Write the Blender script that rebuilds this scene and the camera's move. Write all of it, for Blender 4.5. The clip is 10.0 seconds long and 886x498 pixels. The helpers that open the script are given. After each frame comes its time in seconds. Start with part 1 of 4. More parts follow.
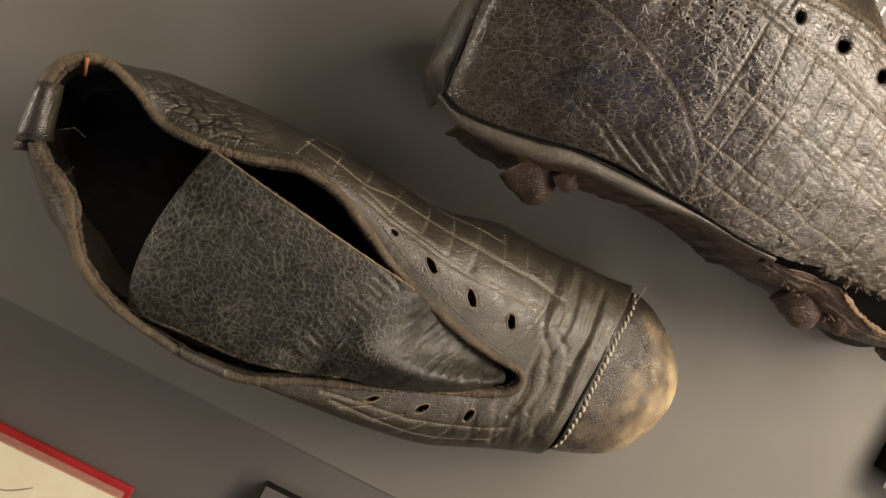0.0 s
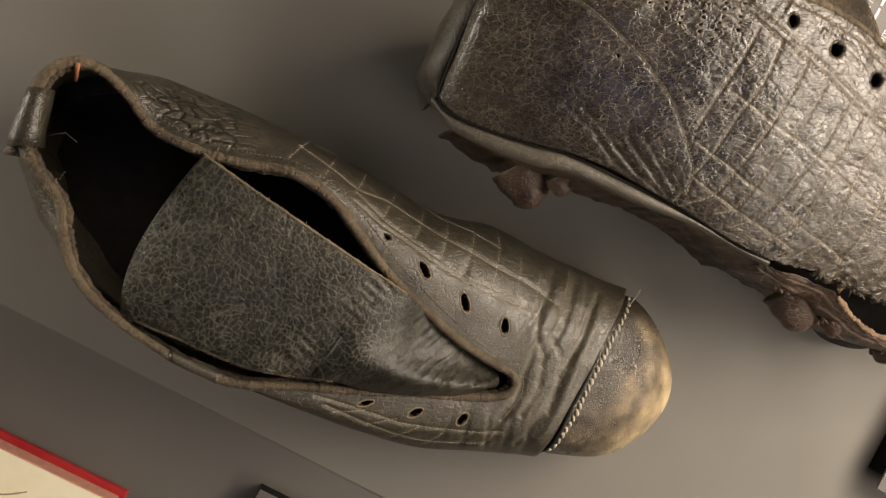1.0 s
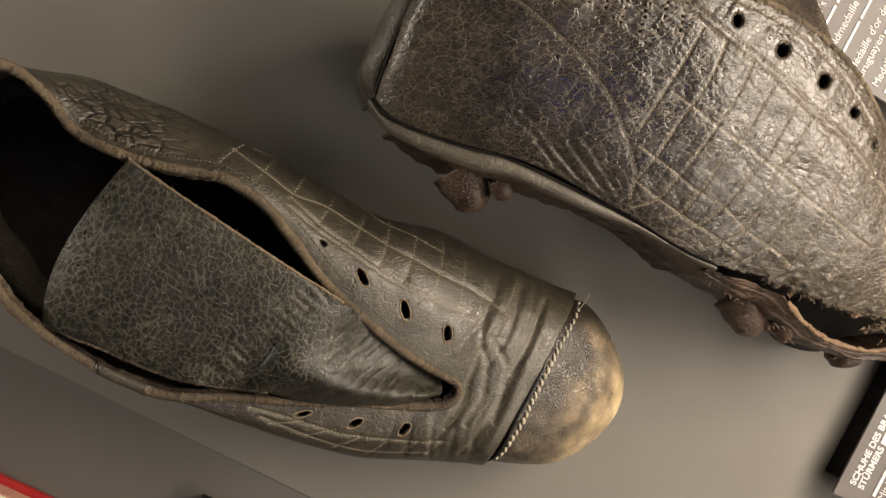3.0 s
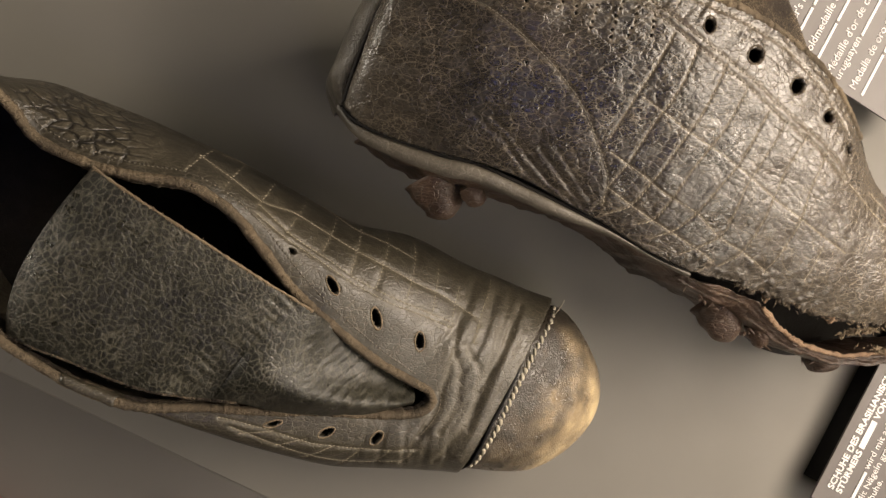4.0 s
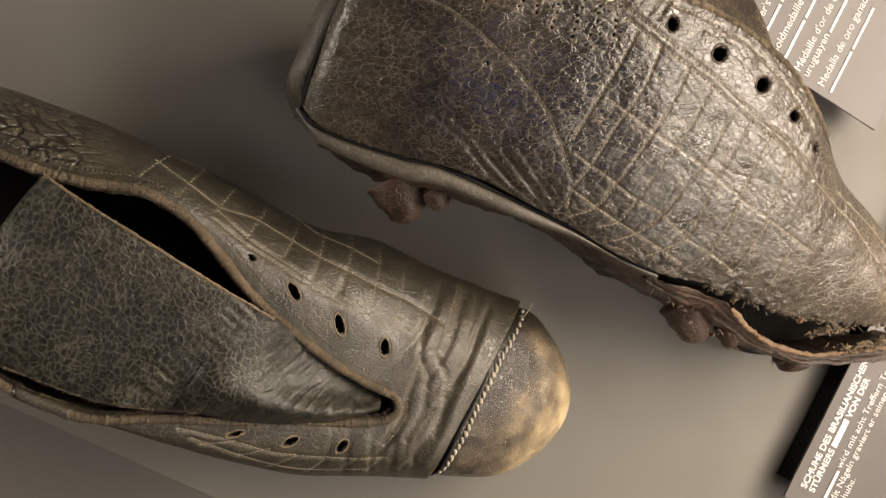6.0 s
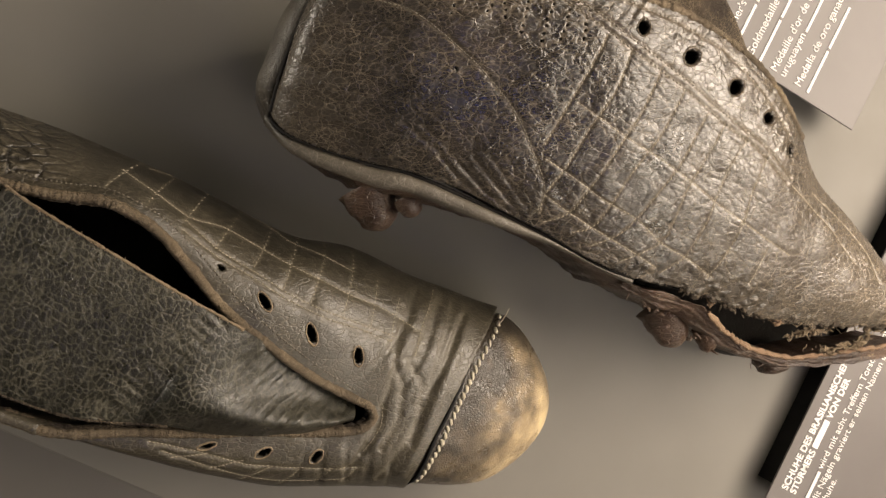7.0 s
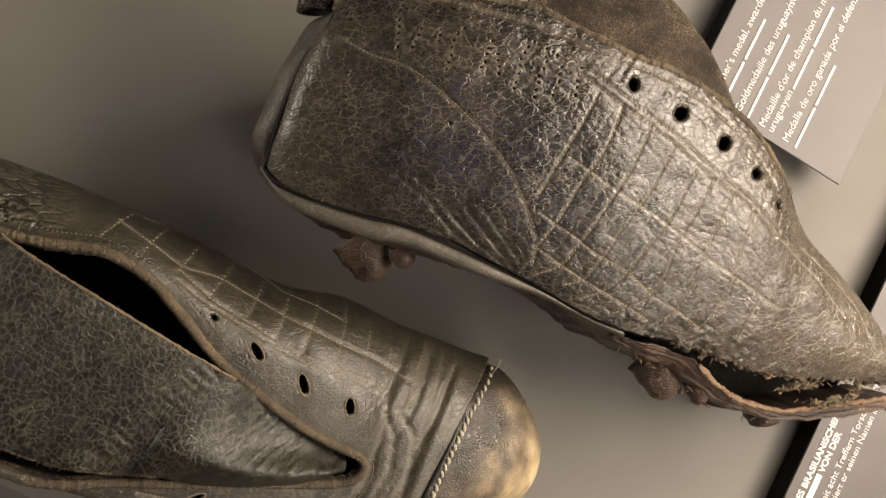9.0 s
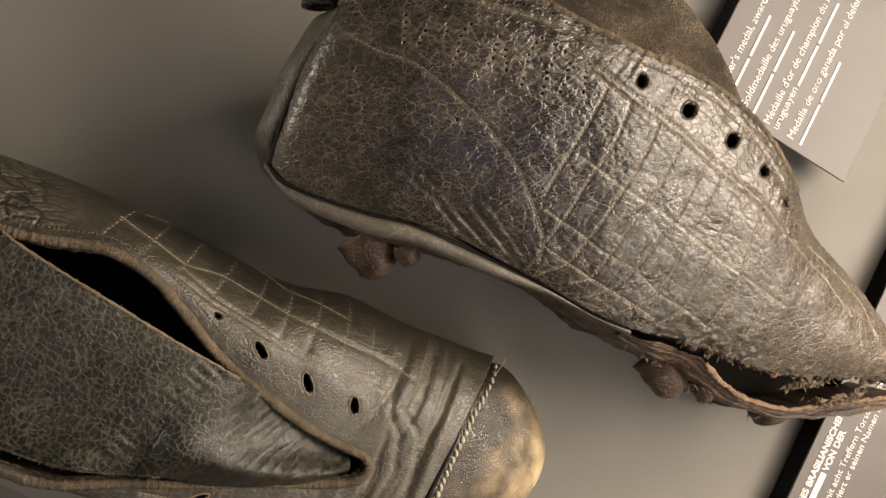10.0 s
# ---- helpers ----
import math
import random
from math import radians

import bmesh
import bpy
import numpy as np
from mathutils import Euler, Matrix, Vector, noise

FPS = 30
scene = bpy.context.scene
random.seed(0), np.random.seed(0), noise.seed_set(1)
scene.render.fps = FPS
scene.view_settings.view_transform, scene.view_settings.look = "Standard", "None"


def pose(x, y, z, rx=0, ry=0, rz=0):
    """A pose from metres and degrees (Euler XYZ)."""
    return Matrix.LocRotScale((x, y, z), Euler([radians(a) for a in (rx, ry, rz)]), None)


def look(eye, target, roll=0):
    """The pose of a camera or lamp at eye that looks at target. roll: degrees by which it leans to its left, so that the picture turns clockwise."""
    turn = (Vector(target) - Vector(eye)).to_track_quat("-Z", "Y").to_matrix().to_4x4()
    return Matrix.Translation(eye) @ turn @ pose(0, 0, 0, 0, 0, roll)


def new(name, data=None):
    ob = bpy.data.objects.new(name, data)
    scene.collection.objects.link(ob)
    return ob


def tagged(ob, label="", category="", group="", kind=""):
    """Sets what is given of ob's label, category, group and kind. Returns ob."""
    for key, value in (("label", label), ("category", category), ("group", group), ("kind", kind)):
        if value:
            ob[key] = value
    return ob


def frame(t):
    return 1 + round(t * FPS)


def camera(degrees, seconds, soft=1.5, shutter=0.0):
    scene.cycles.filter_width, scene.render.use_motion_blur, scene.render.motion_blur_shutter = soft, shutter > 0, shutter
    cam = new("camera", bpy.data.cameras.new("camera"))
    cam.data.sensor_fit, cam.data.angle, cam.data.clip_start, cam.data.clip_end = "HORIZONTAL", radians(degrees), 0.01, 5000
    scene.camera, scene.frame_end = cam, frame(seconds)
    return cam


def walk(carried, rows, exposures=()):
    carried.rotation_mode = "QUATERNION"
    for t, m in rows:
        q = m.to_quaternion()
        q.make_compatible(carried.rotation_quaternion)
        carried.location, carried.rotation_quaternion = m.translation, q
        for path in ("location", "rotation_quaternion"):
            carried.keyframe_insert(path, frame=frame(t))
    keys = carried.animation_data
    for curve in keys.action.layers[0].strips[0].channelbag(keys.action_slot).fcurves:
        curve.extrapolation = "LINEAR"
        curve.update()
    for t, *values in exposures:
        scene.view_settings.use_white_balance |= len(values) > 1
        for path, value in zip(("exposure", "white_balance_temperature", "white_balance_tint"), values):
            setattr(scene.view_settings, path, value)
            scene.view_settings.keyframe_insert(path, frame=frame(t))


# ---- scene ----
cam = camera(52.9, 10.0, 1.4)
METRES, EYE, TILT, LEAN, TURN = 0.0645, 0.40, -92.0, -9.0, 0.0
ROWS = [
    (0.0, 0.0, 0.0, 0.0, 0.0, 0.0, -0.0),
    (0.5, -0.0045, 0.0002, 0.0106, -0.03, -0.14, 0.01),
    (1.0, 0.0382, 0.0067, 0.0497, -0.03, -0.28, 0.08),
    (1.5, 0.0998, 0.0327, 0.081, -0.16, -0.43, 0.18),
    (2.0, 0.1991, 0.073, 0.1079, -0.3, -0.57, 0.25),
    (2.5, 0.2555, 0.1197, 0.1173, -0.63, -0.74, 0.24),
    (4.0, 0.4195, 0.2132, 0.1999, -1.52, -1.17, 0.45),
    (4.5, 0.4581, 0.2384, 0.212, -1.81, -1.21, 0.59),
    (5.0, 0.4471, 0.2594, 0.2006, -2.05, -1.25, 0.64),
    (5.5, 0.4694, 0.2686, 0.209, -2.28, -1.29, 0.73),
    (7.0, 0.6357, 0.3493, 0.2871, -3.22, -1.56, 1.71),
    (7.5, 0.6252, 0.3447, 0.2813, -3.33, -1.5, 1.65),
    (8.0, 0.6286, 0.3225, 0.2779, -3.32, -0.86, 1.56),
    (8.5, 0.6175, 0.3025, 0.29, -3.41, 0.29, 1.45),
    (9.0, 0.63, 0.3149, 0.3089, -3.73, 1.48, 1.27),
    (9.5, 0.6021, 0.3445, 0.3079, -3.95, 1.35, 1.14),
    (10.0, 0.5762, 0.3617, 0.3168, -4.04, 1.27, 1.25),
]
walk(cam, [(t, pose(0, 0, EYE, TILT, LEAN, TURN) @ pose(METRES * x, METRES * y, METRES * z, 90 + pitch, roll, yaw)) for t, x, y, z, yaw, pitch, roll in ROWS],
     [(0.0, -0.10), (2.5, 0.0), (5.0, 0.05), (7.5, 0.09), (10.0, 0.05)])
from mathutils.bvhtree import BVHTree

# ---- light ----
world = bpy.data.worlds.new("gallery_dusk")
world.use_nodes = True
world.node_tree.nodes["Background"].inputs[0].default_value = (0.9, 0.95, 1.0, 1)
world.node_tree.nodes["Background"].inputs[1].default_value = 0.03
scene.world = world


def area_lamp(name, eye, target, sx, sy, power, colour):
    la = bpy.data.lights.new(name, "AREA")
    la.shape, la.size, la.size_y, la.energy, la.color = "RECTANGLE", sx, sy, power, colour
    ob = new(name, la)
    ob.matrix_world = look(eye, target)
    return ob


area_lamp("case_light_panel", (0.47, 0.07, 0.51), (0.15, 0.0, 0.04), 0.46, 0.14, 2.5, (1.0, 0.855, 0.70))
area_lamp("case_light_panel", (0.68, 0.08, 0.41), (0.22, 0.0, 0.06), 0.50, 0.12, 5.4, (1.0, 0.845, 0.695))
area_lamp("case_light_strip", (0.46, -0.42, 0.50), (0.12, -0.02, 0.02), 0.40, 0.04, 1.8, (1.0, 0.87, 0.71))
area_lamp("case_light_strip", (-0.50, 0.16, 0.15), (0.05, 0.03, 0.06), 0.40, 0.05, 2.2, (1.0, 0.89, 0.74))
area_lamp("gallery_spot", (-0.75, 0.35, 0.95), (0.0, 0.02, 0.05), 0.12, 0.12, 0.2, (1.0, 0.92, 0.80))


# ---- materials ----
class Mat:
    """A small node builder."""

    def __init__(self, name):
        self.m = bpy.data.materials.new(name)
        self.m.use_nodes = True
        self.t = self.m.node_tree
        self.b = self.t.nodes["Principled BSDF"]
        self.co = self.t.nodes.new("ShaderNodeTexCoord")

    def node(self, kind, **props):
        n = self.t.nodes.new(kind)
        for k, v in props.items():
            if k in n.inputs:
                n.inputs[k].default_value = v
        return n

    def link(self, a, b):
        self.t.links.new(a, b)

    def noise(self, scale, detail=4.0, rough=0.55, coord="Object"):
        n = self.node("ShaderNodeTexNoise", Scale=scale, Detail=detail, Roughness=rough)
        self.link(self.co.outputs[coord], n.inputs["Vector"])
        return n.outputs["Fac"]

    def ramp(self, src, *stops):
        n = self.t.nodes.new("ShaderNodeValToRGB")
        e = n.color_ramp.elements
        while len(e) < len(stops):
            e.new(0.5)
        for el, (p, c) in zip(e, stops):
            el.position = p
            el.color = (*c, 1) if len(c) == 3 else c
        self.link(src, n.inputs[0])
        return n.outputs[0]

    def mix(self, fac, a, b, how="MIX"):
        n = self.t.nodes.new("ShaderNodeMix")
        n.data_type, n.blend_type = "RGBA", how
        for val, i in ((fac, 0), (a, 6), (b, 7)):
            if isinstance(val, (int, float)):
                n.inputs[i].default_value = val
            elif isinstance(val, tuple):
                n.inputs[i].default_value = (*val, 1)
            else:
                self.link(val, n.inputs[i])
        return n.outputs[2]

    def maths(self, how, a, b):
        n = self.t.nodes.new("ShaderNodeMath")
        n.operation = how
        for val, i in ((a, 0), (b, 1)):
            if isinstance(val, (int, float)):
                n.inputs[i].default_value = val
            else:
                self.link(val, n.inputs[i])
        return n.outputs[0]

    def crackle(self, scale, warp=0.0, coord="Object"):
        v = self.node("ShaderNodeTexVoronoi", Scale=scale)
        v.feature = "DISTANCE_TO_EDGE"
        if warp:
            n = self.node("ShaderNodeTexNoise", Scale=scale * 0.6, Detail=3.0)
            self.link(self.co.outputs[coord], n.inputs["Vector"])
            add = self.t.nodes.new("ShaderNodeVectorMath")
            add.operation = "MULTIPLY_ADD"
            self.link(n.outputs["Color"], add.inputs[0])
            add.inputs[1].default_value = (warp, warp, warp)
            self.link(self.co.outputs[coord], add.inputs[2])
            self.link(add.outputs[0], v.inputs["Vector"])
        else:
            self.link(self.co.outputs[coord], v.inputs["Vector"])
        return v.outputs["Distance"]

    def bump(self, height, strength, dist, under=None):
        n = self.node("ShaderNodeBump", Strength=strength, Distance=dist)
        self.link(height, n.inputs["Height"])
        if under is not None:
            self.link(under, n.inputs["Normal"])
        self.link(n.outputs[0], self.b.inputs["Normal"])
        return n.outputs[0]

    def done(self, base=None, rough=None, metallic=0.0, spec=None):
        for val, key in ((base, "Base Color"), (rough, "Roughness"), (spec, "Specular IOR Level")):
            if val is None:
                continue
            if isinstance(val, (int, float)):
                self.b.inputs[key].default_value = val
            elif isinstance(val, tuple):
                self.b.inputs[key].default_value = (*val, 1)
            else:
                self.link(val, self.b.inputs[key])
        self.b.inputs["Metallic"].default_value = metallic
        return self.m


def leather(name, dark, pale, worn, cell, rough=(0.34, 0.6), crack=0.35, relief=0.0005, stretch=1.0, shine_wear=None, undulate=0.35, spec=0.5, even=0.0, creased=False, line=0.055):
    """Old leather: grain cells, grain edges paled by rubbing and by painted glints, larger scuffs, and drag lines where
    it was bent. creased: the mesh carries its worn ridges as "rub" and its scaly, broken skin as "scales"."""
    m = Mat(name)
    if stretch != 1.0:
        mp = m.t.nodes.new("ShaderNodeMapping")
        mp.inputs["Rotation"].default_value = (0, 0, radians(24))
        mp.inputs["Scale"].default_value = (stretch, 1, 1)
        m.link(m.co.outputs["Object"], mp.inputs["Vector"])
        m.grain = mp.outputs[0]
    else:
        m.grain = m.co.outputs["Object"]

    def cells(scale, warp):
        n = m.node("ShaderNodeTexNoise", Scale=scale * 0.5, Detail=3.0)
        m.link(m.grain, n.inputs["Vector"])
        add = m.t.nodes.new("ShaderNodeVectorMath")
        add.operation = "MULTIPLY_ADD"
        m.link(n.outputs["Color"], add.inputs[0])
        add.inputs[1].default_value = (warp, warp, warp)
        m.link(m.grain, add.inputs[2])
        v = m.node("ShaderNodeTexVoronoi", Scale=scale)
        v.feature = "DISTANCE_TO_EDGE"
        m.link(add.outputs[0], v.inputs["Vector"])
        return v.outputs["Distance"]

    c1, c2, c3 = cells(cell, 1.2 / cell), cells(cell * 2.1, 0.6 / cell), cells(cell * 0.42, 2.6 / cell)
    big = m.ramp(m.noise(30, 6, 0.6), (0.36, (0, 0, 0)), (0.68, (1, 1, 1)))
    patches = m.ramp(m.noise(62, 5, 0.6), (0.38, (0, 0, 0)), (0.62, (1, 1, 1)))
    if even:
        patches = m.maths("ADD", m.maths("MULTIPLY", patches, 1 - even), even)
    edge = m.ramp(c1, (0.0, (1, 1, 1)), (line, (0, 0, 0)))
    edge2 = m.ramp(c2, (0.0, (1, 1, 1)), (0.07, (0, 0, 0)))
    edge3 = m.ramp(c3, (0.0, (1, 1, 1)), (0.022, (0, 0, 0)))
    base = m.mix(big, dark, pale)
    rub = patches
    # paler towards +x: the shine on that half is put into the worn colour
    if shine_wear:
        sep = m.t.nodes.new("ShaderNodeSeparateXYZ")
        m.link(m.co.outputs["Object"], sep.inputs[0])
        mr = m.node("ShaderNodeMapRange")
        mr.inputs[1].default_value, mr.inputs[2].default_value = shine_wear[0], shine_wear[1]
        m.link(m.maths("ADD", sep.outputs[0], m.maths("MULTIPLY", m.maths("SUBTRACT", m.noise(40, 5), 0.5), 0.12)), mr.inputs[0])
        rub = m.maths("MAXIMUM", m.maths("MULTIPLY", patches, 0.45), mr.outputs[0])
        base = m.mix(m.maths("MULTIPLY", mr.outputs[0], 0.5), base, tuple(0.5 * w for w in worn))
    # pale crack lines: rubbed edges, and the light they catch painted in
    base = m.mix(m.maths("MULTIPLY", m.maths("MULTIPLY", edge, rub), crack), base, worn)
    base = m.mix(m.maths("MULTIPLY", m.maths("MULTIPLY", edge2, rub), crack * 0.6), base, worn)
    base = m.mix(m.maths("MULTIPLY", m.maths("MULTIPLY", edge3, rub), crack), base, worn)
    base = m.mix(m.maths("MULTIPLY", m.ramp(m.noise(420, 6, 0.75), (0.54, (0, 0, 0)), (0.72, (1, 1, 1))), 0.22), base, worn)
    r = m.ramp(m.noise(150, 5), (0.3, (rough[0],) * 3), (0.72, (rough[1],) * 3))
    h = m.bump(m.noise(70, 3, 0.5), undulate, 0.0012)
    if creased:
        rubbed = m.t.nodes.new("ShaderNodeAttribute")
        rubbed.attribute_name = "rub"
        broken = m.ramp(m.noise(900, 4, 0.7), (0.36, (0.45,) * 3), (0.6, (1, 1, 1)))
        base = m.mix(m.maths("MULTIPLY", m.maths("MULTIPLY", rubbed.outputs["Fac"], broken), 0.8), base, worn)
        scaly = m.t.nodes.new("ShaderNodeAttribute")
        scaly.attribute_name = "scales"
        big_cells, small_cells = cells(170, 0.007), cells(420, 0.003)
        torn = m.maths("MULTIPLY", m.ramp(big_cells, (0.0, (1, 1, 1)), (0.10, (0, 0, 0))), scaly.outputs["Fac"])
        curled = m.maths("MULTIPLY", m.ramp(big_cells, (0.06, (0, 0, 0)), (0.12, (1, 1, 1)), (0.24, (0, 0, 0))), scaly.outputs["Fac"])
        base = m.mix(m.maths("MULTIPLY", curled, m.maths("MULTIPLY", patches, 0.35)), base, worn)
        base = m.mix(m.maths("MULTIPLY", torn, 0.85), base, (0.006, 0.005, 0.004))
        h = m.bump(m.maths("MULTIPLY", m.ramp(big_cells, (0.0, (0, 0, 0)), (0.16, (1, 1, 1)), (0.6, (0.7,) * 3)), scaly.outputs["Fac"]), 0.8, 0.0009, h)
        h = m.bump(m.maths("MULTIPLY", m.ramp(small_cells, (0.0, (0, 0, 0)), (0.2, (1, 1, 1))), scaly.outputs["Fac"]), 0.6, 0.0003, h)
    h = m.bump(m.ramp(c3, (0.0, (0, 0, 0)), (0.05, (1, 1, 1))), 0.5, relief * 0.33, h)
    h = m.bump(m.ramp(c1, (0.0, (0, 0, 0)), (0.10, (1, 1, 1))), 0.5, relief * 0.33, h)
    h = m.bump(m.ramp(c2, (0.0, (0, 0, 0)), (0.2, (1, 1, 1))), 0.4, relief * 0.15, h)
    m.bump(m.noise(1500, 2), 0.12, 0.0001, h)
    return m.done(base, r, 0.0, spec)


M_UPPER = leather("black_leather", (0.022, 0.019, 0.0135), (0.050, 0.043, 0.029), (0.23, 0.20, 0.14), 560, (0.30, 0.46), 0.75, 0.0004, 0.6, (0.03, 0.24), 0.5, 0.6, 0.3, True)
M_SIDE = leather("cracked_leather", (0.012, 0.0112, 0.0105), (0.030, 0.025, 0.020), (0.31, 0.255, 0.185), 520, (0.19, 0.33), 0.9, 0.00045, 0.5, (0.15, 0.35), 0.5, 0.7, 0.3, True, 0.05)
M_TONGUE = leather("pebbled_leather", (0.012, 0.0118, 0.009), (0.024, 0.023, 0.017), (0.17, 0.158, 0.115), 900, (0.25, 0.38), 0.2, 0.0003, 1.0, None, 0.3, 0.45, 0.2, True, 0.05)
M_RIM = leather("raw_leather_edge", (0.055, 0.041, 0.025), (0.155, 0.115, 0.070), (0.44, 0.35, 0.22), 900, (0.7, 0.9), 0.6, 0.0022)
M_SOLE = leather("brown_sole_leather", (0.026, 0.015, 0.010), (0.105, 0.06, 0.038), (0.34, 0.24, 0.15), 520, (0.28, 0.6), 0.3, 0.0012, 0.4, None, 0.9)
M_WELT = leather("grey_welt", (0.05, 0.043, 0.033), (0.125, 0.108, 0.082), (0.30, 0.265, 0.21), 420, (0.36, 0.6), 0.5, 0.0004)
M_STRIP = leather("taupe_strip", (0.03, 0.026, 0.02), (0.08, 0.068, 0.05), (0.22, 0.19, 0.145), 600, (0.3, 0.5), 0.5, 0.0005)
# near-black lining; its colour also holds the shade of hollows and crevices
M_LINING_SHADE = leather("lining_and_shade", (0.006, 0.005, 0.004), (0.014, 0.011, 0.008), (0.03, 0.025, 0.018), 500, (0.8, 0.95))
M_SUEDE = leather("brown_suede", (0.016, 0.011, 0.007), (0.05, 0.035, 0.021), (0.36, 0.28, 0.18), 800, (0.85, 0.95), 0.9, 0.0030)
M_SUEDE_PALE = leather("pale_raw_leather", (0.16, 0.115, 0.07), (0.30, 0.23, 0.145), (0.52, 0.43, 0.30), 1500, (0.8, 0.95), 0.4, 0.0009)
M_FLESH = leather("torn_flesh_side", (0.13, 0.075, 0.042), (0.30, 0.19, 0.11), (0.55, 0.42, 0.28), 1200, (0.7, 0.9), 0.5, 0.0012)
m = Mat("orange_thread")
M_ORANGE = m.done(m.ramp(m.noise(500), (0.3, (0.34, 0.12, 0.05)), (0.7, (0.48, 0.2, 0.09))), 0.8)

m = Mat("toe_cap_leather")
sep = m.t.nodes.new("ShaderNodeSeparateXYZ")
m.link(m.co.outputs["Object"], sep.inputs[0])
tip = m.maths("SUBTRACT", m.maths("MULTIPLY", sep.outputs[0], 0.78), m.maths("MULTIPLY", sep.outputs[1], 0.62))
worn_off = m.maths("ADD", m.maths("MULTIPLY", m.maths("SUBTRACT", tip, 0.139), 15.0), m.maths("MULTIPLY", m.maths("SUBTRACT", m.noise(52, 6, 0.6), 0.5), 1.6))
scuffs = m.ramp(worn_off, (0.0, (0.042, 0.034, 0.025)), (0.26, (0.14, 0.11, 0.072)), (0.52, (0.36, 0.275, 0.165)), (0.82, (0.68, 0.54, 0.30)))
pores = m.crackle(900, 0.0006)
h = m.bump(m.noise(70, 4), 0.4, 0.002)
m.bump(m.ramp(pores, (0.0, (0, 0, 0)), (0.3, (1, 1, 1))), 0.35, 0.0004, h)
M_CAP = m.done(scuffs, m.ramp(m.noise(90), (0.3, (0.22,) * 3), (0.7, (0.40,) * 3)))

m = Mat("thread")
M_THREAD = m.done(m.ramp(m.noise(300), (0.3, (0.19, 0.165, 0.12)), (0.7, (0.38, 0.335, 0.25))), 0.8)
m = Mat("pale_thread")
M_THREAD_PALE = m.done(m.ramp(m.noise(300), (0.3, (0.34, 0.30, 0.22)), (0.7, (0.6, 0.55, 0.43))), 0.8)
m = Mat("dark_thread")
M_THREAD_DARK = m.done(m.ramp(m.noise(400), (0.3, (0.07, 0.062, 0.047)), (0.7, (0.2, 0.175, 0.13))), 0.75)
m = Mat("grey_display_board")
board = m.ramp(m.noise(9, 6), (0.3, (0.158, 0.148, 0.128)), (0.7, (0.182, 0.170, 0.146)))
m.bump(m.noise(1500, 3), 0.12, 0.0002)
M_BOARD = m.done(board, m.ramp(m.noise(40), (0.3, (0.52,) * 3), (0.7, (0.64,) * 3)))
m = Mat("dark_display_board")
m.bump(m.noise(1500, 3), 0.12, 0.0002)
M_BOARD_DARK = m.done(m.ramp(m.noise(9, 6), (0.3, (0.115, 0.106, 0.094)), (0.7, (0.135, 0.125, 0.11))), 0.5)
m = Mat("taupe_sign_print")
m.bump(m.noise(2500, 2), 0.1, 0.0002)
M_SIGN = m.done(m.ramp(m.noise(30, 4), (0.3, (0.108, 0.096, 0.090)), (0.7, (0.122, 0.109, 0.102))), 0.45)
m = Mat("black_edge")
M_BLACK = m.done(m.ramp(m.noise(60), (0.3, (0.010,) * 3), (0.7, (0.018,) * 3)), 0.9, 0.0, 0.12)
m = Mat("white_print")
M_WHITE = m.done((0.78, 0.76, 0.74), 0.6)
m = Mat("red_cover")
M_RED = m.done(m.ramp(m.noise(90), (0.3, (0.36, 0.015, 0.02)), (0.7, (0.46, 0.03, 0.03))), 0.4)
m = Mat("pink_page_edge")
M_PINK = m.done(m.ramp(m.noise(400), (0.3, (0.5, 0.23, 0.16)), (0.7, (0.62, 0.32, 0.24))), 0.8)
m = Mat("cream_paper")
M_PAPER = m.done(m.ramp(m.noise(60, 5), (0.3, (0.80, 0.72, 0.50)), (0.7, (0.86, 0.80, 0.60))), 0.8)
m = Mat("grey_ink")
M_INK = m.done((0.36, 0.30, 0.2), 0.8)
m = Mat("room_wall")
M_WALL = m.done(m.ramp(m.noise(3), (0.3, (0.05, 0.05, 0.055)), (0.7, (0.07, 0.07, 0.075))), 0.8)


# ---- mesh helpers ----
def mesh_object(name, verts, faces, material, smooth=True):
    me = bpy.data.meshes.new(name)
    me.from_pydata([tuple(v) for v in verts], [], faces)
    me.validate()
    me.materials.append(material)
    me.polygons.foreach_set("use_smooth", [smooth] * len(me.polygons))
    return new(name, me)


def under(ob, parent, label=""):
    ob.parent = parent
    return tagged(ob, label) if label else ob


def part(name, bm, material, parent, label="", smooth=False):
    me = bpy.data.meshes.new(name)
    bm.to_mesh(me)
    bm.free()
    me.materials.append(material)
    me.polygons.foreach_set("use_smooth", [smooth] * len(me.polygons))
    return under(new(name, me), parent, label)


def empty(name, at, label, category, group="", kind=""):
    ob = new(name)
    ob.location = at
    ob.empty_display_size = 0.02
    bpy.context.view_layer.update()
    return tagged(ob, label, category, group, kind)


def settle(thing):
    """Keeps the parts, built in world metres, where they are under a thing with a place of its own."""
    for ob in thing.children:
        ob.matrix_parent_inverse = Matrix.Translation(-Vector(thing.location))


def slab_bm(x0, x1, y0, y1, z0, z1, bevel=0.0):
    bm = bmesh.new()
    bmesh.ops.create_cube(bm, size=1)
    bmesh.ops.transform(bm, matrix=Matrix.LocRotScale(((x0 + x1) / 2, (y0 + y1) / 2, (z0 + z1) / 2), None, (x1 - x0, y1 - y0, z1 - z0)), verts=bm.verts)
    if bevel:
        bmesh.ops.bevel(bm, geom=bm.edges[:], offset=bevel, segments=2, affect="EDGES", profile=0.5)
    return bm


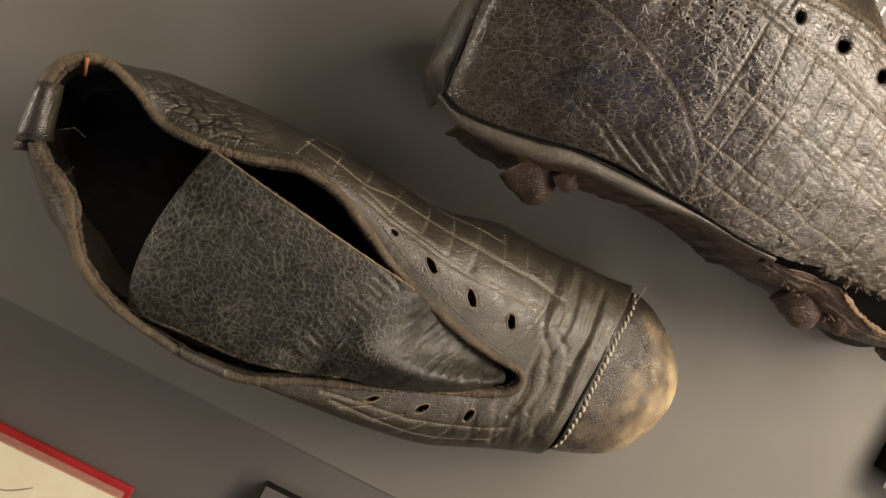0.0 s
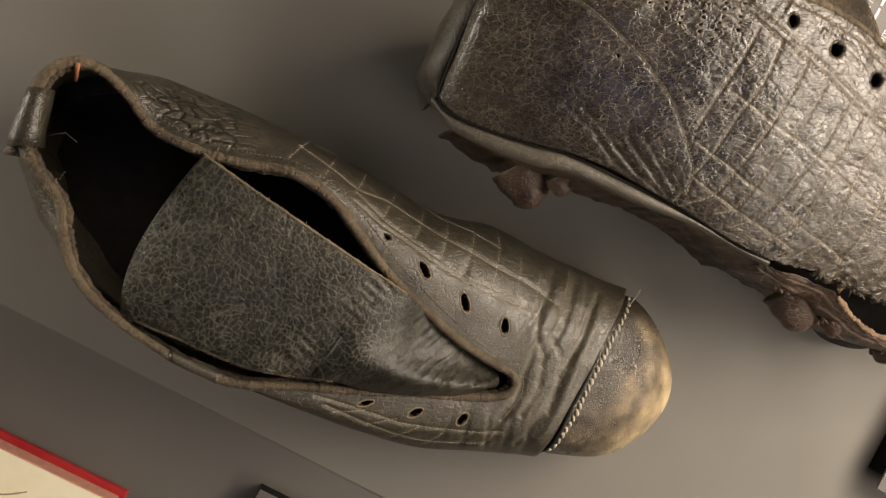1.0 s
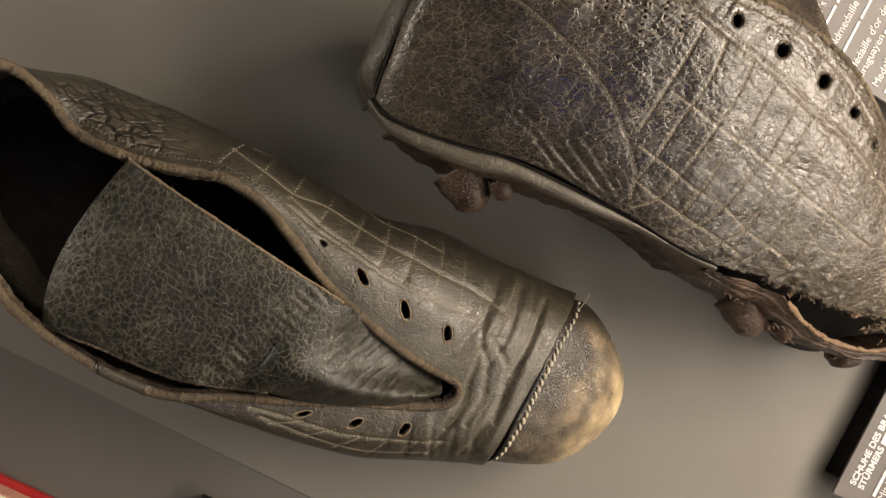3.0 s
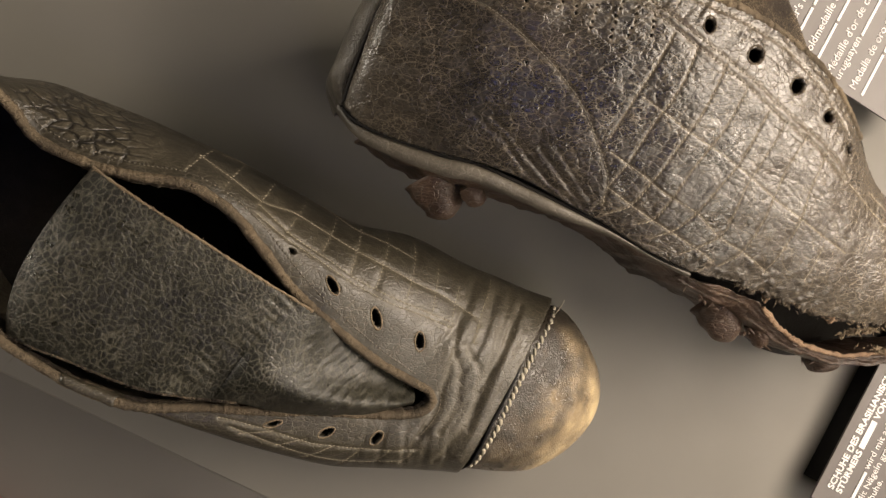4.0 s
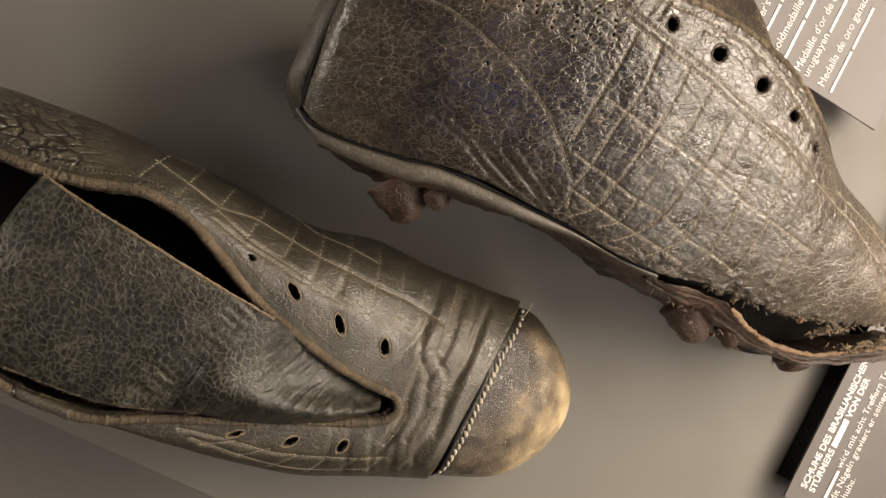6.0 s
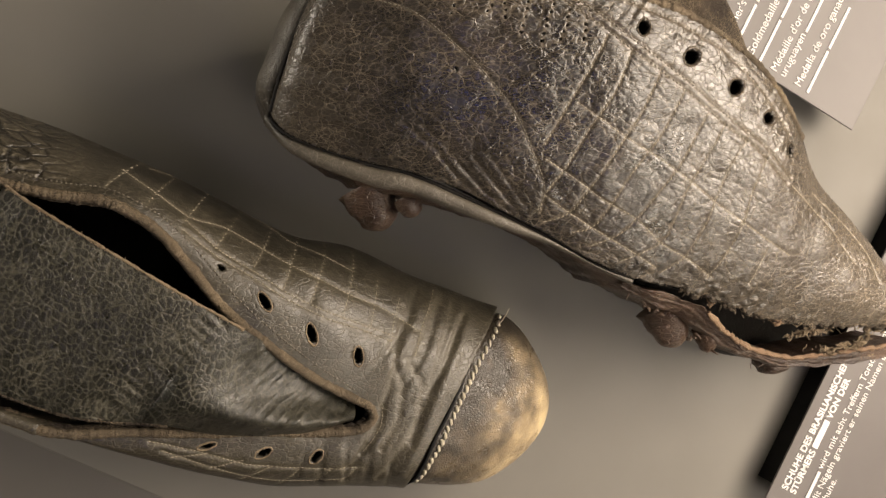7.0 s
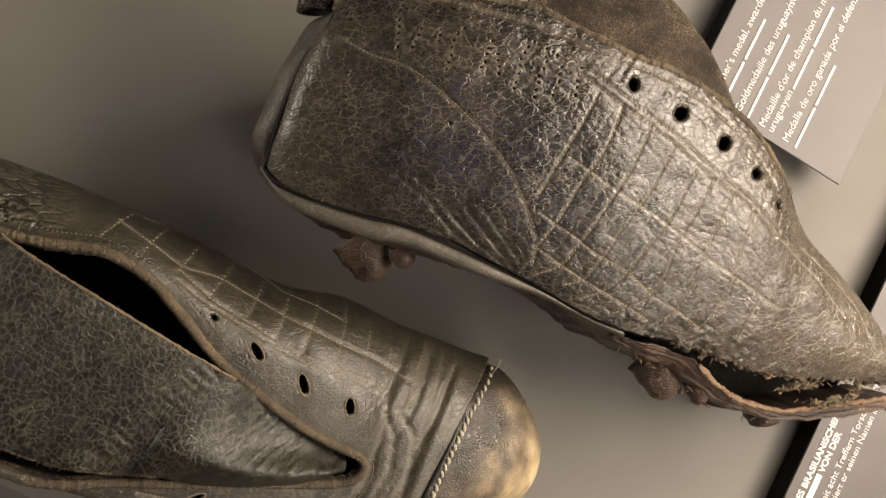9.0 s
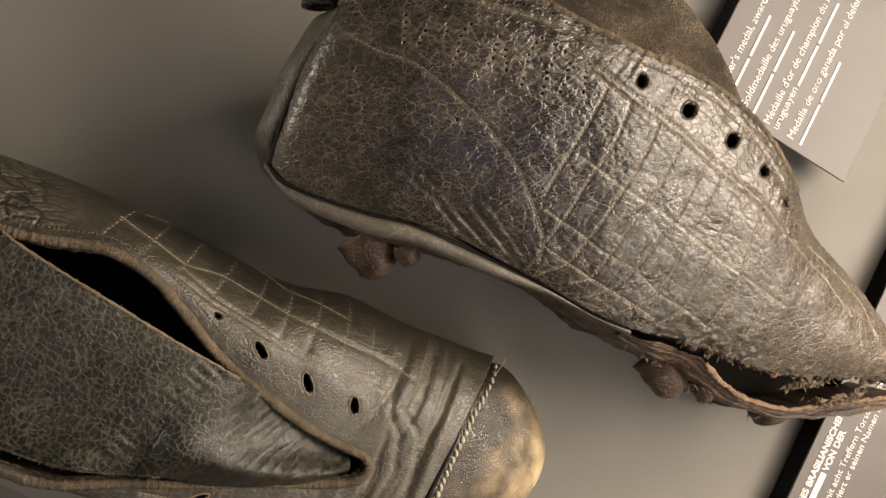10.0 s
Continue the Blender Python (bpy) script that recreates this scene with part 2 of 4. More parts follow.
def spline(points, n, closed=False):
    """n points along a Catmull-Rom curve through the given ones, in metres from millimetres."""
    p = np.array(points, float) / 1000
    k = len(p)
    out = []
    for i in range(n):
        s = i * k / n if closed else i * (k - 1) / (n - 1)
        j = int(s)
        if not closed and j >= k - 1:
            j = k - 2
        f = s - j
        q = [p[(j + d) % k] if closed else p[min(max(j + d, 0), k - 1)] for d in (-1, 0, 1, 2)]
        out.append(0.5 * (2 * q[1] + (q[2] - q[0]) * f + (2 * q[0] - 5 * q[1] + 4 * q[2] - q[3]) * f * f + (3 * q[1] - q[0] - 3 * q[2] + q[3]) * f ** 3))
    return np.array(out)


def grid_faces(rows, cols, closed=False):
    f = []
    for r in range(rows - 1):
        for c in range(cols if closed else cols - 1):
            d = (c + 1) % cols
            f.append((r * cols + c, r * cols + d, (r + 1) * cols + d, (r + 1) * cols + c))
    return f


def tube(name, points, radius, material, parent, sides=8, closed=False, flat=1.0, wobble=0.0, label=""):
    """A round or flattened cord along points."""
    p = np.array(points)
    n = len(p)
    verts = []
    for i in range(n):
        a, b = (p[(i - 1) % n], p[(i + 1) % n]) if closed else (p[max(i - 1, 0)], p[min(i + 1, n - 1)])
        t = Vector(b - a).normalized()
        side = t.cross(Vector((0, 0, 1)))
        side = side.normalized() if side.length > 1e-4 else Vector((1, 0, 0))
        up = side.cross(t)
        w = radius * (1 + wobble * (0.5 * noise.noise(Vector(p[i]) * 240) + 0.7 * noise.noise(Vector(p[i]) * 900)))
        for s in range(sides):
            g = 2 * math.pi * s / sides
            verts.append(Vector(p[i]) + side * math.cos(g) * w + up * math.sin(g) * w * flat)
    faces = grid_faces(n + 1 if closed else n, sides, True)
    if closed:
        faces = [tuple(v % (n * sides) for v in f) for f in faces]
    else:
        faces += [tuple(range(sides))[::-1], tuple(range((n - 1) * sides, n * sides))]
    return under(mesh_object(name, verts, faces, material), parent, label)


# ---- the display case ----
ANGLE = radians(60.5)
ALONG = Vector((math.cos(ANGLE), math.sin(ANGLE), 0))
DOWN = Vector((math.sin(ANGLE), -math.cos(ANGLE), 0))
FRAME = Matrix(((DOWN.x, ALONG.x, 0, 0), (DOWN.y, ALONG.y, 0, 0), (0, 0, 1, 0), (0, 0, 0, 1)))


def framed(name, bm, material, parent=None, label="", smooth=False):
    bmesh.ops.transform(bm, matrix=FRAME, verts=bm.verts)
    me = bpy.data.meshes.new(name)
    bm.to_mesh(me)
    bm.free()
    me.materials.append(material)
    me.polygons.foreach_set("use_smooth", [smooth] * len(me.polygons))
    ob = new(name, me)
    return under(ob, parent, label) if parent else tagged(ob, label)


# in this frame the first axis runs across the signs, the second along their lines
STEP = FRAME.inverted() @ Vector((-0.042, -0.081, 0))
floor = tagged(framed("floor", slab_bm(-1.0, 1.2, STEP.y, 1.2, -0.04, 0.0, 0.0008), M_BOARD), "matt grey display board under the boots", "floor", kind="structure")
tagged(framed("floor_2", slab_bm(-1.0, 1.2, -1.2, STEP.y, -0.04, -0.0008), M_BOARD_DARK), "darker grey display board beside the boots", "floor", kind="structure")


# ---- the gallery round the case ----
for name, x0, x1, y0, y1, z0, z1 in (("wall_north", -2, 2, 1.9, 2.0, -0.9, 2.6), ("wall_south", -2, 2, -2.0, -1.9, -0.9, 2.6), ("wall_east", 1.9, 2.0, -1.9, 1.9, -0.9, 2.6), ("wall_west", -2.0, -1.9, -1.9, 1.9, -0.9, 2.6), ("ceiling", -2, 2, -2, 2, 2.6, 2.7), ("floor_3", -2, 2, -2, 2, -1.0, -0.9)):
    ob = new(name, bpy.data.meshes.new(name))
    bm = slab_bm(x0, x1, y0, y1, z0, z1)
    bm.to_mesh(ob.data)
    bm.free()
    ob.data.materials.append(M_WALL)
    tagged(ob, "dark painted gallery " + name.split("_")[0], name.split("_")[0], kind="structure")
m = Mat("lit_screen")
glow = m.ramp(m.noise(5, 4, 0.6), (0.42, (0.01, 0.01, 0.03)), (0.52, (0.10, 0.14, 0.9)), (0.62, (0.4, 0.5, 1.0)))
m.link(glow, m.b.inputs["Emission Color"])
m.b.inputs["Emission Strength"].default_value = 3.0
M_SCREEN = m.done((0.01, 0.01, 0.012), 0.2)
screen = empty("video_screen", (0.2, -1.0, 2.6), "glowing blue video screen hung under the dark ceiling", "screen")
part("casing", slab_bm(-0.08, 0.48, -1.28, -0.72, 2.25, 2.6, 0.006), M_BLACK, screen)
part("display", slab_bm(-0.05, 0.45, -1.25, -0.75, 2.244, 2.249), M_SCREEN, screen, "glowing blue picture")
settle(screen)
tagged(framed("display_plinth", slab_bm(-0.98, 1.18, -1.18, 1.18, -0.9, -0.04, 0.004), M_BOARD_DARK), "dark grey plinth under the display boards", "plinth", kind="structure")


# ---- shared shapes of the boots ----
def wrinkle(p, amount):
    v = Vector(p)
    return amount * (noise.noise(v * 55) + 0.5 * noise.noise(v * 130 + Vector((3, 1, 7))))


def line_distance(xy, line):
    """Distance in metres of each plan point from a polyline given in millimetres."""
    best = np.full(len(xy), 9.0)
    pts = np.array(line, float) / 1000
    for a, b in zip(pts[:-1], pts[1:]):
        d = b - a
        f = np.clip(((xy - a) @ d) / (d @ d + 1e-12), 0, 1)
        best = np.minimum(best, np.linalg.norm(xy - (a + f[:, None] * d), axis=1))
    return best


def press(verts, lines_mm, depth, width, least_z=0.0):
    """Presses grooves along lines into a surface seen from above."""
    for line in lines_mm:
        d = line_distance(verts[:, :2], line)
        verts[:, 2] -= np.where(verts[:, 2] > least_z, depth * np.exp(-(d / width) ** 2), 0)


def mask(ob, name, values):
    """Stores a worn or broken area as one number for each point of the mesh."""
    ob.data.attributes.new(name, "FLOAT", "POINT").data.foreach_set("value", np.clip(values, 0, 1).astype(np.float32))


def ridge(xy, lines_mm, width):
    """1 on the lines, fading to 0 over the width."""
    best = np.zeros(len(xy))
    for line in lines_mm:
        best = np.maximum(best, np.exp(-(line_distance(xy, line) / width) ** 2))
    return best


def tree_of(ob):
    return BVHTree.FromPolygons([v.co.copy() for v in ob.data.vertices], [tuple(p.vertices) for p in ob.data.polygons])


def drape(line, tree, step):
    """Places and normals on a surface along a plan line in millimetres, a step apart."""
    fine = spline([(x, y, 0) for x, y in line], max(len(line) * 40, 80))
    out, gone = [], step
    for a, b in zip(fine[:-1], fine[1:]):
        gone += np.linalg.norm(b - a)
        if gone >= step:
            gone = 0
            hit, normal, _, _ = tree.ray_cast(Vector((b[0], b[1], 0.2)), Vector((0, 0, -1)))
            if hit:
                out.append((hit, normal if normal.z > 0 else -normal, Vector(b - a).normalized()))
    return out


def stitches(line, tree, parent, material, pitch=0.0021, length=0.0016, thick=0.00035, slant=0.0, name="stitching"):
    verts, faces = [], []
    for hit, normal, way in drape(line, tree, pitch):
        side = normal.cross(way).normalized()
        t = (side.cross(normal) + side * (slant + random.uniform(-0.15, 0.15))).normalized()
        side = normal.cross(t)
        c = hit + normal * thick * 0.35
        h, w = length * random.uniform(0.42, 0.55), thick * random.uniform(0.8, 1.2)
        i = len(verts)
        for f, r in ((-1, 0.35), (-0.5, 1), (0.5, 1), (1, 0.35)):
            for s, u in ((1, 0), (0, 1), (-1, 0), (0, -1)):
                verts.append(c + t * h * f + side * w * s * r + normal * w * (u * r - abs(f) * 0.5))
        for k in range(3):
            for s in range(4):
                faces.append((i + 4 * k + s, i + 4 * k + (s + 1) % 4, i + 4 * k + 4 + (s + 1) % 4, i + 4 * k + 4 + s))
    return tagged(under(mesh_object(name, verts, faces, material), parent), kind="stuff") if verts else None


def pierce(faces, verts, holes):
    """Drops the faces inside elliptical holes: (x, y, half length, half width, degrees)."""
    mid = np.array([verts[list(f)].mean(axis=0) for f in faces])
    keep = np.ones(len(faces), bool)
    for x, y, rx, ry, a in holes:
        dx, dy = mid[:, 0] - x / 1000, mid[:, 1] - y / 1000
        ca, sa = math.cos(radians(a)), math.sin(radians(a))
        u, w = (dx * ca + dy * sa) / (rx / 1000), (dy * ca - dx * sa) / (ry / 1000)
        keep &= ~((u * u + w * w < 1) & (mid[:, 2] > 0.025))
    return [f for f, k in zip(faces, keep) if k]


def eyelet_rim(x, y, rx, ry, a, tree, parent, material):
    pts = []
    for i in range(28):
        g = 2 * math.pi * i / 28
        w = 1.16 + 0.1 * noise.noise(Vector((x + math.cos(g) * 2, y + math.sin(g) * 2, 1)))
        u, v = rx * w * math.cos(g), ry * w * math.sin(g)
        ca, sa = math.cos(radians(a)), math.sin(radians(a))
        px, py = (x + u * ca - v * sa) / 1000, (y + u * sa + v * ca) / 1000
        hit, normal, _, _ = tree.ray_cast(Vector((px, py, 0.2)), Vector((0, 0, -1)))
        if hit:
            pts.append(hit)
    if len(pts) > 20:
        tube("eyelet", pts, 0.00034, material, parent, 6, True, 0.7, 0.5)


def tufts(line, tree_z, parent, material, count, size, seed, name="fraying"):
    """Ragged scraps of leather along a line of places in millimetres."""
    rnd = random.Random(seed)
    pts = spline(line, 200)
    verts, faces = [], []
    for _ in range(count):
        p = Vector(pts[rnd.randrange(200)]) + Vector((rnd.uniform(-1, 1), rnd.uniform(-1, 1), rnd.uniform(-1, 1))) * size * 0.5
        d = Vector((rnd.uniform(-1, 1), rnd.uniform(-1, 1), rnd.uniform(-0.2, 0.8))).normalized()
        e = d.cross(Vector((0, 0, 1))).normalized()
        l, w = size * rnd.uniform(0.4, 1.5), size * rnd.uniform(0.06, 0.3)
        i = len(verts)
        for f, r in ((0, 1), (0.4, 0.9), (0.8, 0.45), (1, 0.05)):
            c = p + d * l * f + e * rnd.uniform(-0.3, 0.3) * w
            verts += [c - e * w * r, c + Vector((0, 0, w * 0.6 * r)), c + e * w * r, c - Vector((0, 0, w * 0.6 * r))]
        for k in range(3):
            for s in range(4):
                faces.append((i + 4 * k + s, i + 4 * k + (s + 1) % 4, i + 4 * k + 4 + (s + 1) % 4, i + 4 * k + 4 + s))
        faces.append((i + 3, i + 2, i + 1, i))
    return tagged(under(mesh_object(name, verts, faces, material), parent), kind="stuff")


# ---- boot standing on its sole ----
RIM = [(-87, 34, 85), (-81, 49, 86), (-72, 54, 86), (-64, 52, 83), (-56, 44, 79), (-48, 33, 76), (-32, 25, 76), (-17, 21, 76), (-1, 18, 76), (13, 9, 75), (24, -5, 73), (34, -19, 72), (47, -32, 69), (64, -47, 63), (79, -57, 58), (85, -61, 56), (86, -66, 55.5), (80, -69.5, 56), (65, -69, 57), (44, -66, 60), (22, -64, 63), (1, -61, 66), (-20, -59, 69), (-37, -52, 71), (-53, -41, 73), (-67, -29, 75), (-75, -17, 77), (-78, -5, 78), (-79, 7, 79), (-83, 15, 82), (-87, 23, 84)]
GIRTH = [(-101, 31, 45), (-91, 53, 45), (-80, 57, 45), (-67, 57.5, 45), (-51, 56, 42), (-37, 51, 40), (-19, 44, 38), (-4, 37, 37), (12, 29.5, 36), (33, 18, 34), (59, 3.5, 32), (83, -2.5, 30), (106, -14.5, 28), (128, -24, 26), (153, -37, 24), (168, -65, 22), (163, -88, 22), (137, -105, 24), (103, -102, 27), (75, -98, 30), (48, -94, 33), (19, -82, 36), (-12, -62, 40), (-41, -52, 42), (-63, -37, 43), (-79, -23, 44), (-87, -9, 45), (-95, 3, 45), (-98, 16, 45), (-100, 25, 45)]
COLS, ROWS_UP = 640, 100
CAP_AT, CAP_NORMAL = Vector((0.1170, -0.064, 0.050)), Vector((0.862, -0.507, 0.25)).normalized()
FACING = [[(22, 8), (32, -1), (45, -10), (56, -18), (70, -26), (84, -32), (94, -37)], [(23, 11), (34, 0), (47, -9), (58, -17), (71, -24), (86, -31), (95, -35)], [(7, -65), (13, -67), (26, -72), (40, -78), (58, -82), (70, -84), (82, -85)]]
QUILT = [
    [(2, 29), (14, 20), (24, 12), (35, 8), (46, 1), (57, -6), (68, -12), (80, -19), (92, -25), (105, -34)],
    [(9, 30), (19, 26), (37, 16), (51, 7), (59, 1), (70, -4), (82, -11)],
    [(17, 26), (11, 17)], [(29, 20), (22, 10)], [(42, 14), (32, 1)], [(52, 6), (50, 2), (45, -6)], [(62, 2), (60, -2), (55, -14)],
    [(72, 0), (71, -5), (64, -20)], [(83, -4), (81, -12), (76, -25)], [(91, -15), (86, -32)], [(99, -22), (95, -32), (94, -40)],
    [(115, -21), (107, -33), (103, -44)], [(6, 32), (-2, 23)]]
QUILT_FAR = [
    [(11, -69), (24, -76), (40, -84), (57, -89), (76, -90)], [(14, -72), (26, -72)], [(27, -78), (38, -76)], [(37, -85), (48, -80)],
    [(51, -90), (58, -83)], [(65, -90), (70, -84)], [(75, -91), (80, -85)], [(90, -61), (89, -69), (82, -79)]]
CREASES = [
    [(100, -25), (97, -36), (94, -50), (88, -67), (81, -79)], [(128, -28), (118, -41), (111, -54), (103, -70), (92, -86), (88, -91)], [(118, -21), (110, -31), (104, -43)],
    [(100, -44), (106, -55), (104, -67), (101, -78)], [(95, -45), (98, -55), (96, -67), (89, -78)], [(84, -76), (81, -80), (76, -85)], [(123, -25), (115, -40), (107, -58)]]
FOLD_BAND = [(128, -31), (123, -41), (114, -55), (106, -73), (97, -89)]
EYELETS = [(34, -5, 1.5, 0.9, 110), (48, -18, 3.4, 1.5, 118), (64, -31, 3.7, 1.6, 102), (81, -41, 3.3, 1.7, 92), (26, -69, 3.0, 1.0, 10), (45.5, -74, 2.9, 1.5, 22), (64.5, -78, 2.8, 1.8, 48)]


def boot_shell():
    rim, girth = spline(RIM, COLS, True), spline(GIRTH, COLS, True)
    centre = girth.mean(axis=0)
    out = []
    for r in range(ROWS_UP):
        k = r / (ROWS_UP - 1)
        for a, b in zip(rim, girth):
            if k <= 0.85:
                f = k / 0.85
                plan, drop = math.hypot(b[0] - a[0], b[1] - a[1]), abs(a[2] - b[2])
                w = plan / (plan + drop + 1e-6)
                s = math.sin(f * math.pi / 2)
                fp = (1 - w) * (0.5 * f + 0.5 * s) + w * s
                fz = math.cos(f * math.pi / 2) ** (1.0 + 0.35 * (1 - w))
                p = Vector((a[0] + (b[0] - a[0]) * fp, a[1] + (b[1] - a[1]) * fp, b[2] + (a[2] - b[2]) * fz))
                swell = math.sin(f * math.pi)
                p.z += wrinkle(p, 0.0010) * swell
                d = (p - CAP_AT).dot(CAP_NORMAL)
                if -0.05 < d < -0.002:
                    side = p.x * 0.5 + p.y * 0.86
                    fade = min(1, (d + 0.05) / 0.02) * min(1, -d / 0.006)
                    bend = 0.010 * noise.noise(Vector((side * 30, d * 30, 8)))
                    p.z += 0.0014 * fade * swell * noise.noise(Vector(((d + bend) * 170, side * 14, 2)))
                    p.z -= 0.0011 * fade * swell * max(0, 1 - 5 * abs(noise.noise(Vector(((d + bend) * 120, side * 10, 5)))))
            else:
                f = (k - 0.85) / 0.15
                inward = Vector(centre - b)
                inward.z = 0
                p = Vector(b) + inward.normalized() * 0.006 * f * f
                p.z = b[2] + (0.015 - b[2]) * f
            out.append(p)
    v = np.array([tuple(p) for p in out])
    press(v, FACING, 0.0005, 0.0007, 0.02)
    press(v, QUILT + QUILT_FAR, 0.0006, 0.0009, 0.02)
    press(v, CREASES, 0.0010, 0.0008, 0.02)
    press(v, [FOLD_BAND], -0.0012, 0.0022, 0.02)
    return v, grid_faces(ROWS_UP, COLS, True), rim, girth, centre


boot = empty("football_boot", (0.03, -0.02, 0), "worn black leather football boot standing upright, laces missing", "boot", "pair of boots")
verts, faces, rim_line, girth_line, centre = boot_shell()
faces = pierce(faces, verts, EYELETS)


def shell_piece(name, material, keep_front, parent, thick, label=""):
    me = bpy.data.meshes.new(name)
    me.from_pydata([tuple(v) for v in verts], [], faces)
    bm = bmesh.new()
    bm.from_mesh(me)
    bmesh.ops.bisect_plane(bm, geom=bm.verts[:] + bm.edges[:] + bm.faces[:], plane_co=CAP_AT + (CAP_NORMAL * -0.004 if keep_front else Vector()), plane_no=CAP_NORMAL, clear_outer=not keep_front, clear_inner=keep_front)
    bmesh.ops.delete(bm, geom=[v for v in bm.verts if not v.link_faces], context="VERTS")
    bmesh.ops.recalc_face_normals(bm, faces=bm.faces[:])
    bm.normal_update()
    if sum(f.normal.z for f in bm.faces) < 0:
        bmesh.ops.reverse_faces(bm, faces=bm.faces[:])
        bm.normal_update()
    for v in bm.verts:
        d = (v.co - CAP_AT).dot(CAP_NORMAL)
        if keep_front:
            v.co -= v.normal * (0.0014 + 0.0012 * math.exp(-max(d, 0) / 0.0016))
        elif d > -0.006:
            v.co += v.normal * 0.0006 * (1 - d / -0.006)
    bm.to_mesh(me)
    bm.free()
    me.materials.append(material)
    me.polygons.foreach_set("use_smooth", [True] * len(me.polygons))
    ob = under(new(name, me), parent, label)
    if not keep_front:
        at = np.array([tuple(v.co) for v in me.vertices])
        lines = QUILT + QUILT_FAR + FACING
        mask(ob, "rub", np.maximum(0.7 * ridge(at[:, :2], lines, 0.00045), 0.3 * ridge(at[:, :2], CREASES + FACING, 0.0016)))
        ankle = np.exp(-((at[:, 0] + 0.038) / 0.024) ** 4) * (at[:, 1] > 0)
        heel = np.exp(-((at[:, 0] + 0.095) / 0.03) ** 2) * (at[:, 1] < 0.02) * 0.4
        edge = np.clip((line_distance(at[:, :2], [(p[0], p[1]) for p in RIM] + [RIM[0][:2]]) - 0.002) / 0.003, 0, 1)
        mask(ob, "scales", np.maximum(ankle, heel) * edge)
    so = ob.modifiers.new("thickness", "SOLIDIFY")
    so.thickness, so.offset = thick, -1
    return ob


upper = shell_piece("upper", M_UPPER, False, boot, 0.0022)
toe_cap = shell_piece("toe_cap", M_CAP, True, boot, 0.002, "scuffed tan toe cap worn through its black dye")
tube("collar_edge", spline(RIM, 1400, True), 0.0018, M_RIM, boot, 10, True, 0.9, 0.28, "raw brown leather edge")
inner_rim = [Vector(p) + (Vector(centre) - Vector(p)).normalized() * 0.0016 - Vector((0, 0, 0.0016)) for p in rim_line]
tube("lining_edge", inner_rim, 0.0016, M_SUEDE, boot, 8, True, 1.0, 0.6)
tufts([(x, y, z + 0.8) for x, y, z in RIM + RIM[:1]], None, boot, M_RIM, 700, 0.0011, 21)
upper_tree, cap_tree = tree_of(upper), tree_of(toe_cap)
for line in FACING:
    stitches(line, upper_tree, boot, M_THREAD, 0.0013, 0.0010, 0.00022)
for line in QUILT:
    stitches(line, upper_tree, boot, M_THREAD, 0.0013, 0.0012, 0.00020)
for line in QUILT_FAR:
    stitches(line, upper_tree, boot, M_THREAD, 0.0013, 0.0012, 0.00018)
stitches([(-54, 45), (-45, 36), (-30, 29), (-16, 25), (0, 22), (15, 13), (27, 0), (38, -15), (51, -29), (66, -43), (80, -54)], upper_tree, boot, M_THREAD_DARK, 0.0014, 0.0011, 0.0003)
stitches([(144, -34), (133, -46), (127, -54), (122, -62), (117, -71), (113, -79), (108, -88), (104, -97)], cap_tree, boot, M_THREAD_PALE, 0.0027, 0.0032, 0.00095, 0.6, "cap_stitching")
# black cord for the shadow that the raised upper throws on the cap
cap_line = [p + n * 0.0004 + CAP_NORMAL * 0.0006 for p, n, _ in drape([(140, -32), (132, -40.5), (125.5, -49.5), (120, -59), (115, -68), (110, -76.5), (106, -85), (103, -92), (101, -99)], cap_tree, 0.001)]
tube("cap_seam_shade", cap_line, 0.0008, M_BLACK, boot, 6, False, 1, 0.5, "black cord drawing the shadow in the groove along the toe cap")
for e in EYELETS:
    eyelet_rim(*e, tree=upper_tree, parent=boot, material=M_SUEDE_PALE)

# heel tab folded over the back of the collar
tab_bm = bmesh.new()
ring = []
for y, dx in ((0.0255, 0.0), (0.030, -0.0003), (0.035, 0.0), (0.040, 0.0004), (0.0445, 0.0006)):
    row = []
    for k in range(15):
        g = math.pi * (k / 14)
        x = -0.0876 - (0.0046 - (y - 0.026) * 0.08) * math.cos(g) + dx + (y - 0.026) * 0.24
        z = 0.0865 + 0.0042 * math.sin(g) - (0.004 if k in (0, 14) else 0)
        row.append(tab_bm.verts.new((x + 0.0004 * noise.noise(Vector((x, y, z)) * 300), y, z)))
    low_row = tab_bm.verts.new((row[0].co.x - 0.002, y, 0.055))
    ring.append([low_row] + row)
for a, b in zip(ring[:-1], ring[1:]):
    for i in range(len(a) - 1):
        tab_bm.faces.new((a[i], a[i + 1], b[i + 1], b[i]))
tab = part("heel_tab", tab_bm, M_UPPER, boot, "short leather pull tab at the heel", True)
so = tab.modifiers.new("thickness", "SOLIDIFY")
so.thickness, so.offset = 0.0016, 0
tube("knot", [(-0.0965, 0.0245, 0.076), (-0.0935, 0.0248, 0.079), (-0.0905, 0.0245, 0.080)], 0.0018, M_SOLE, boot, 8, False, 1, 0.6)
tube("loose_thread", [(-0.0700, 0.0530, 0.0875), (-0.0708, 0.051, 0.0860), (-0.0725, 0.0485, 0.081)], 0.0007, M_ORANGE, boot, 6, False, 1, 0, "frayed orange thread")
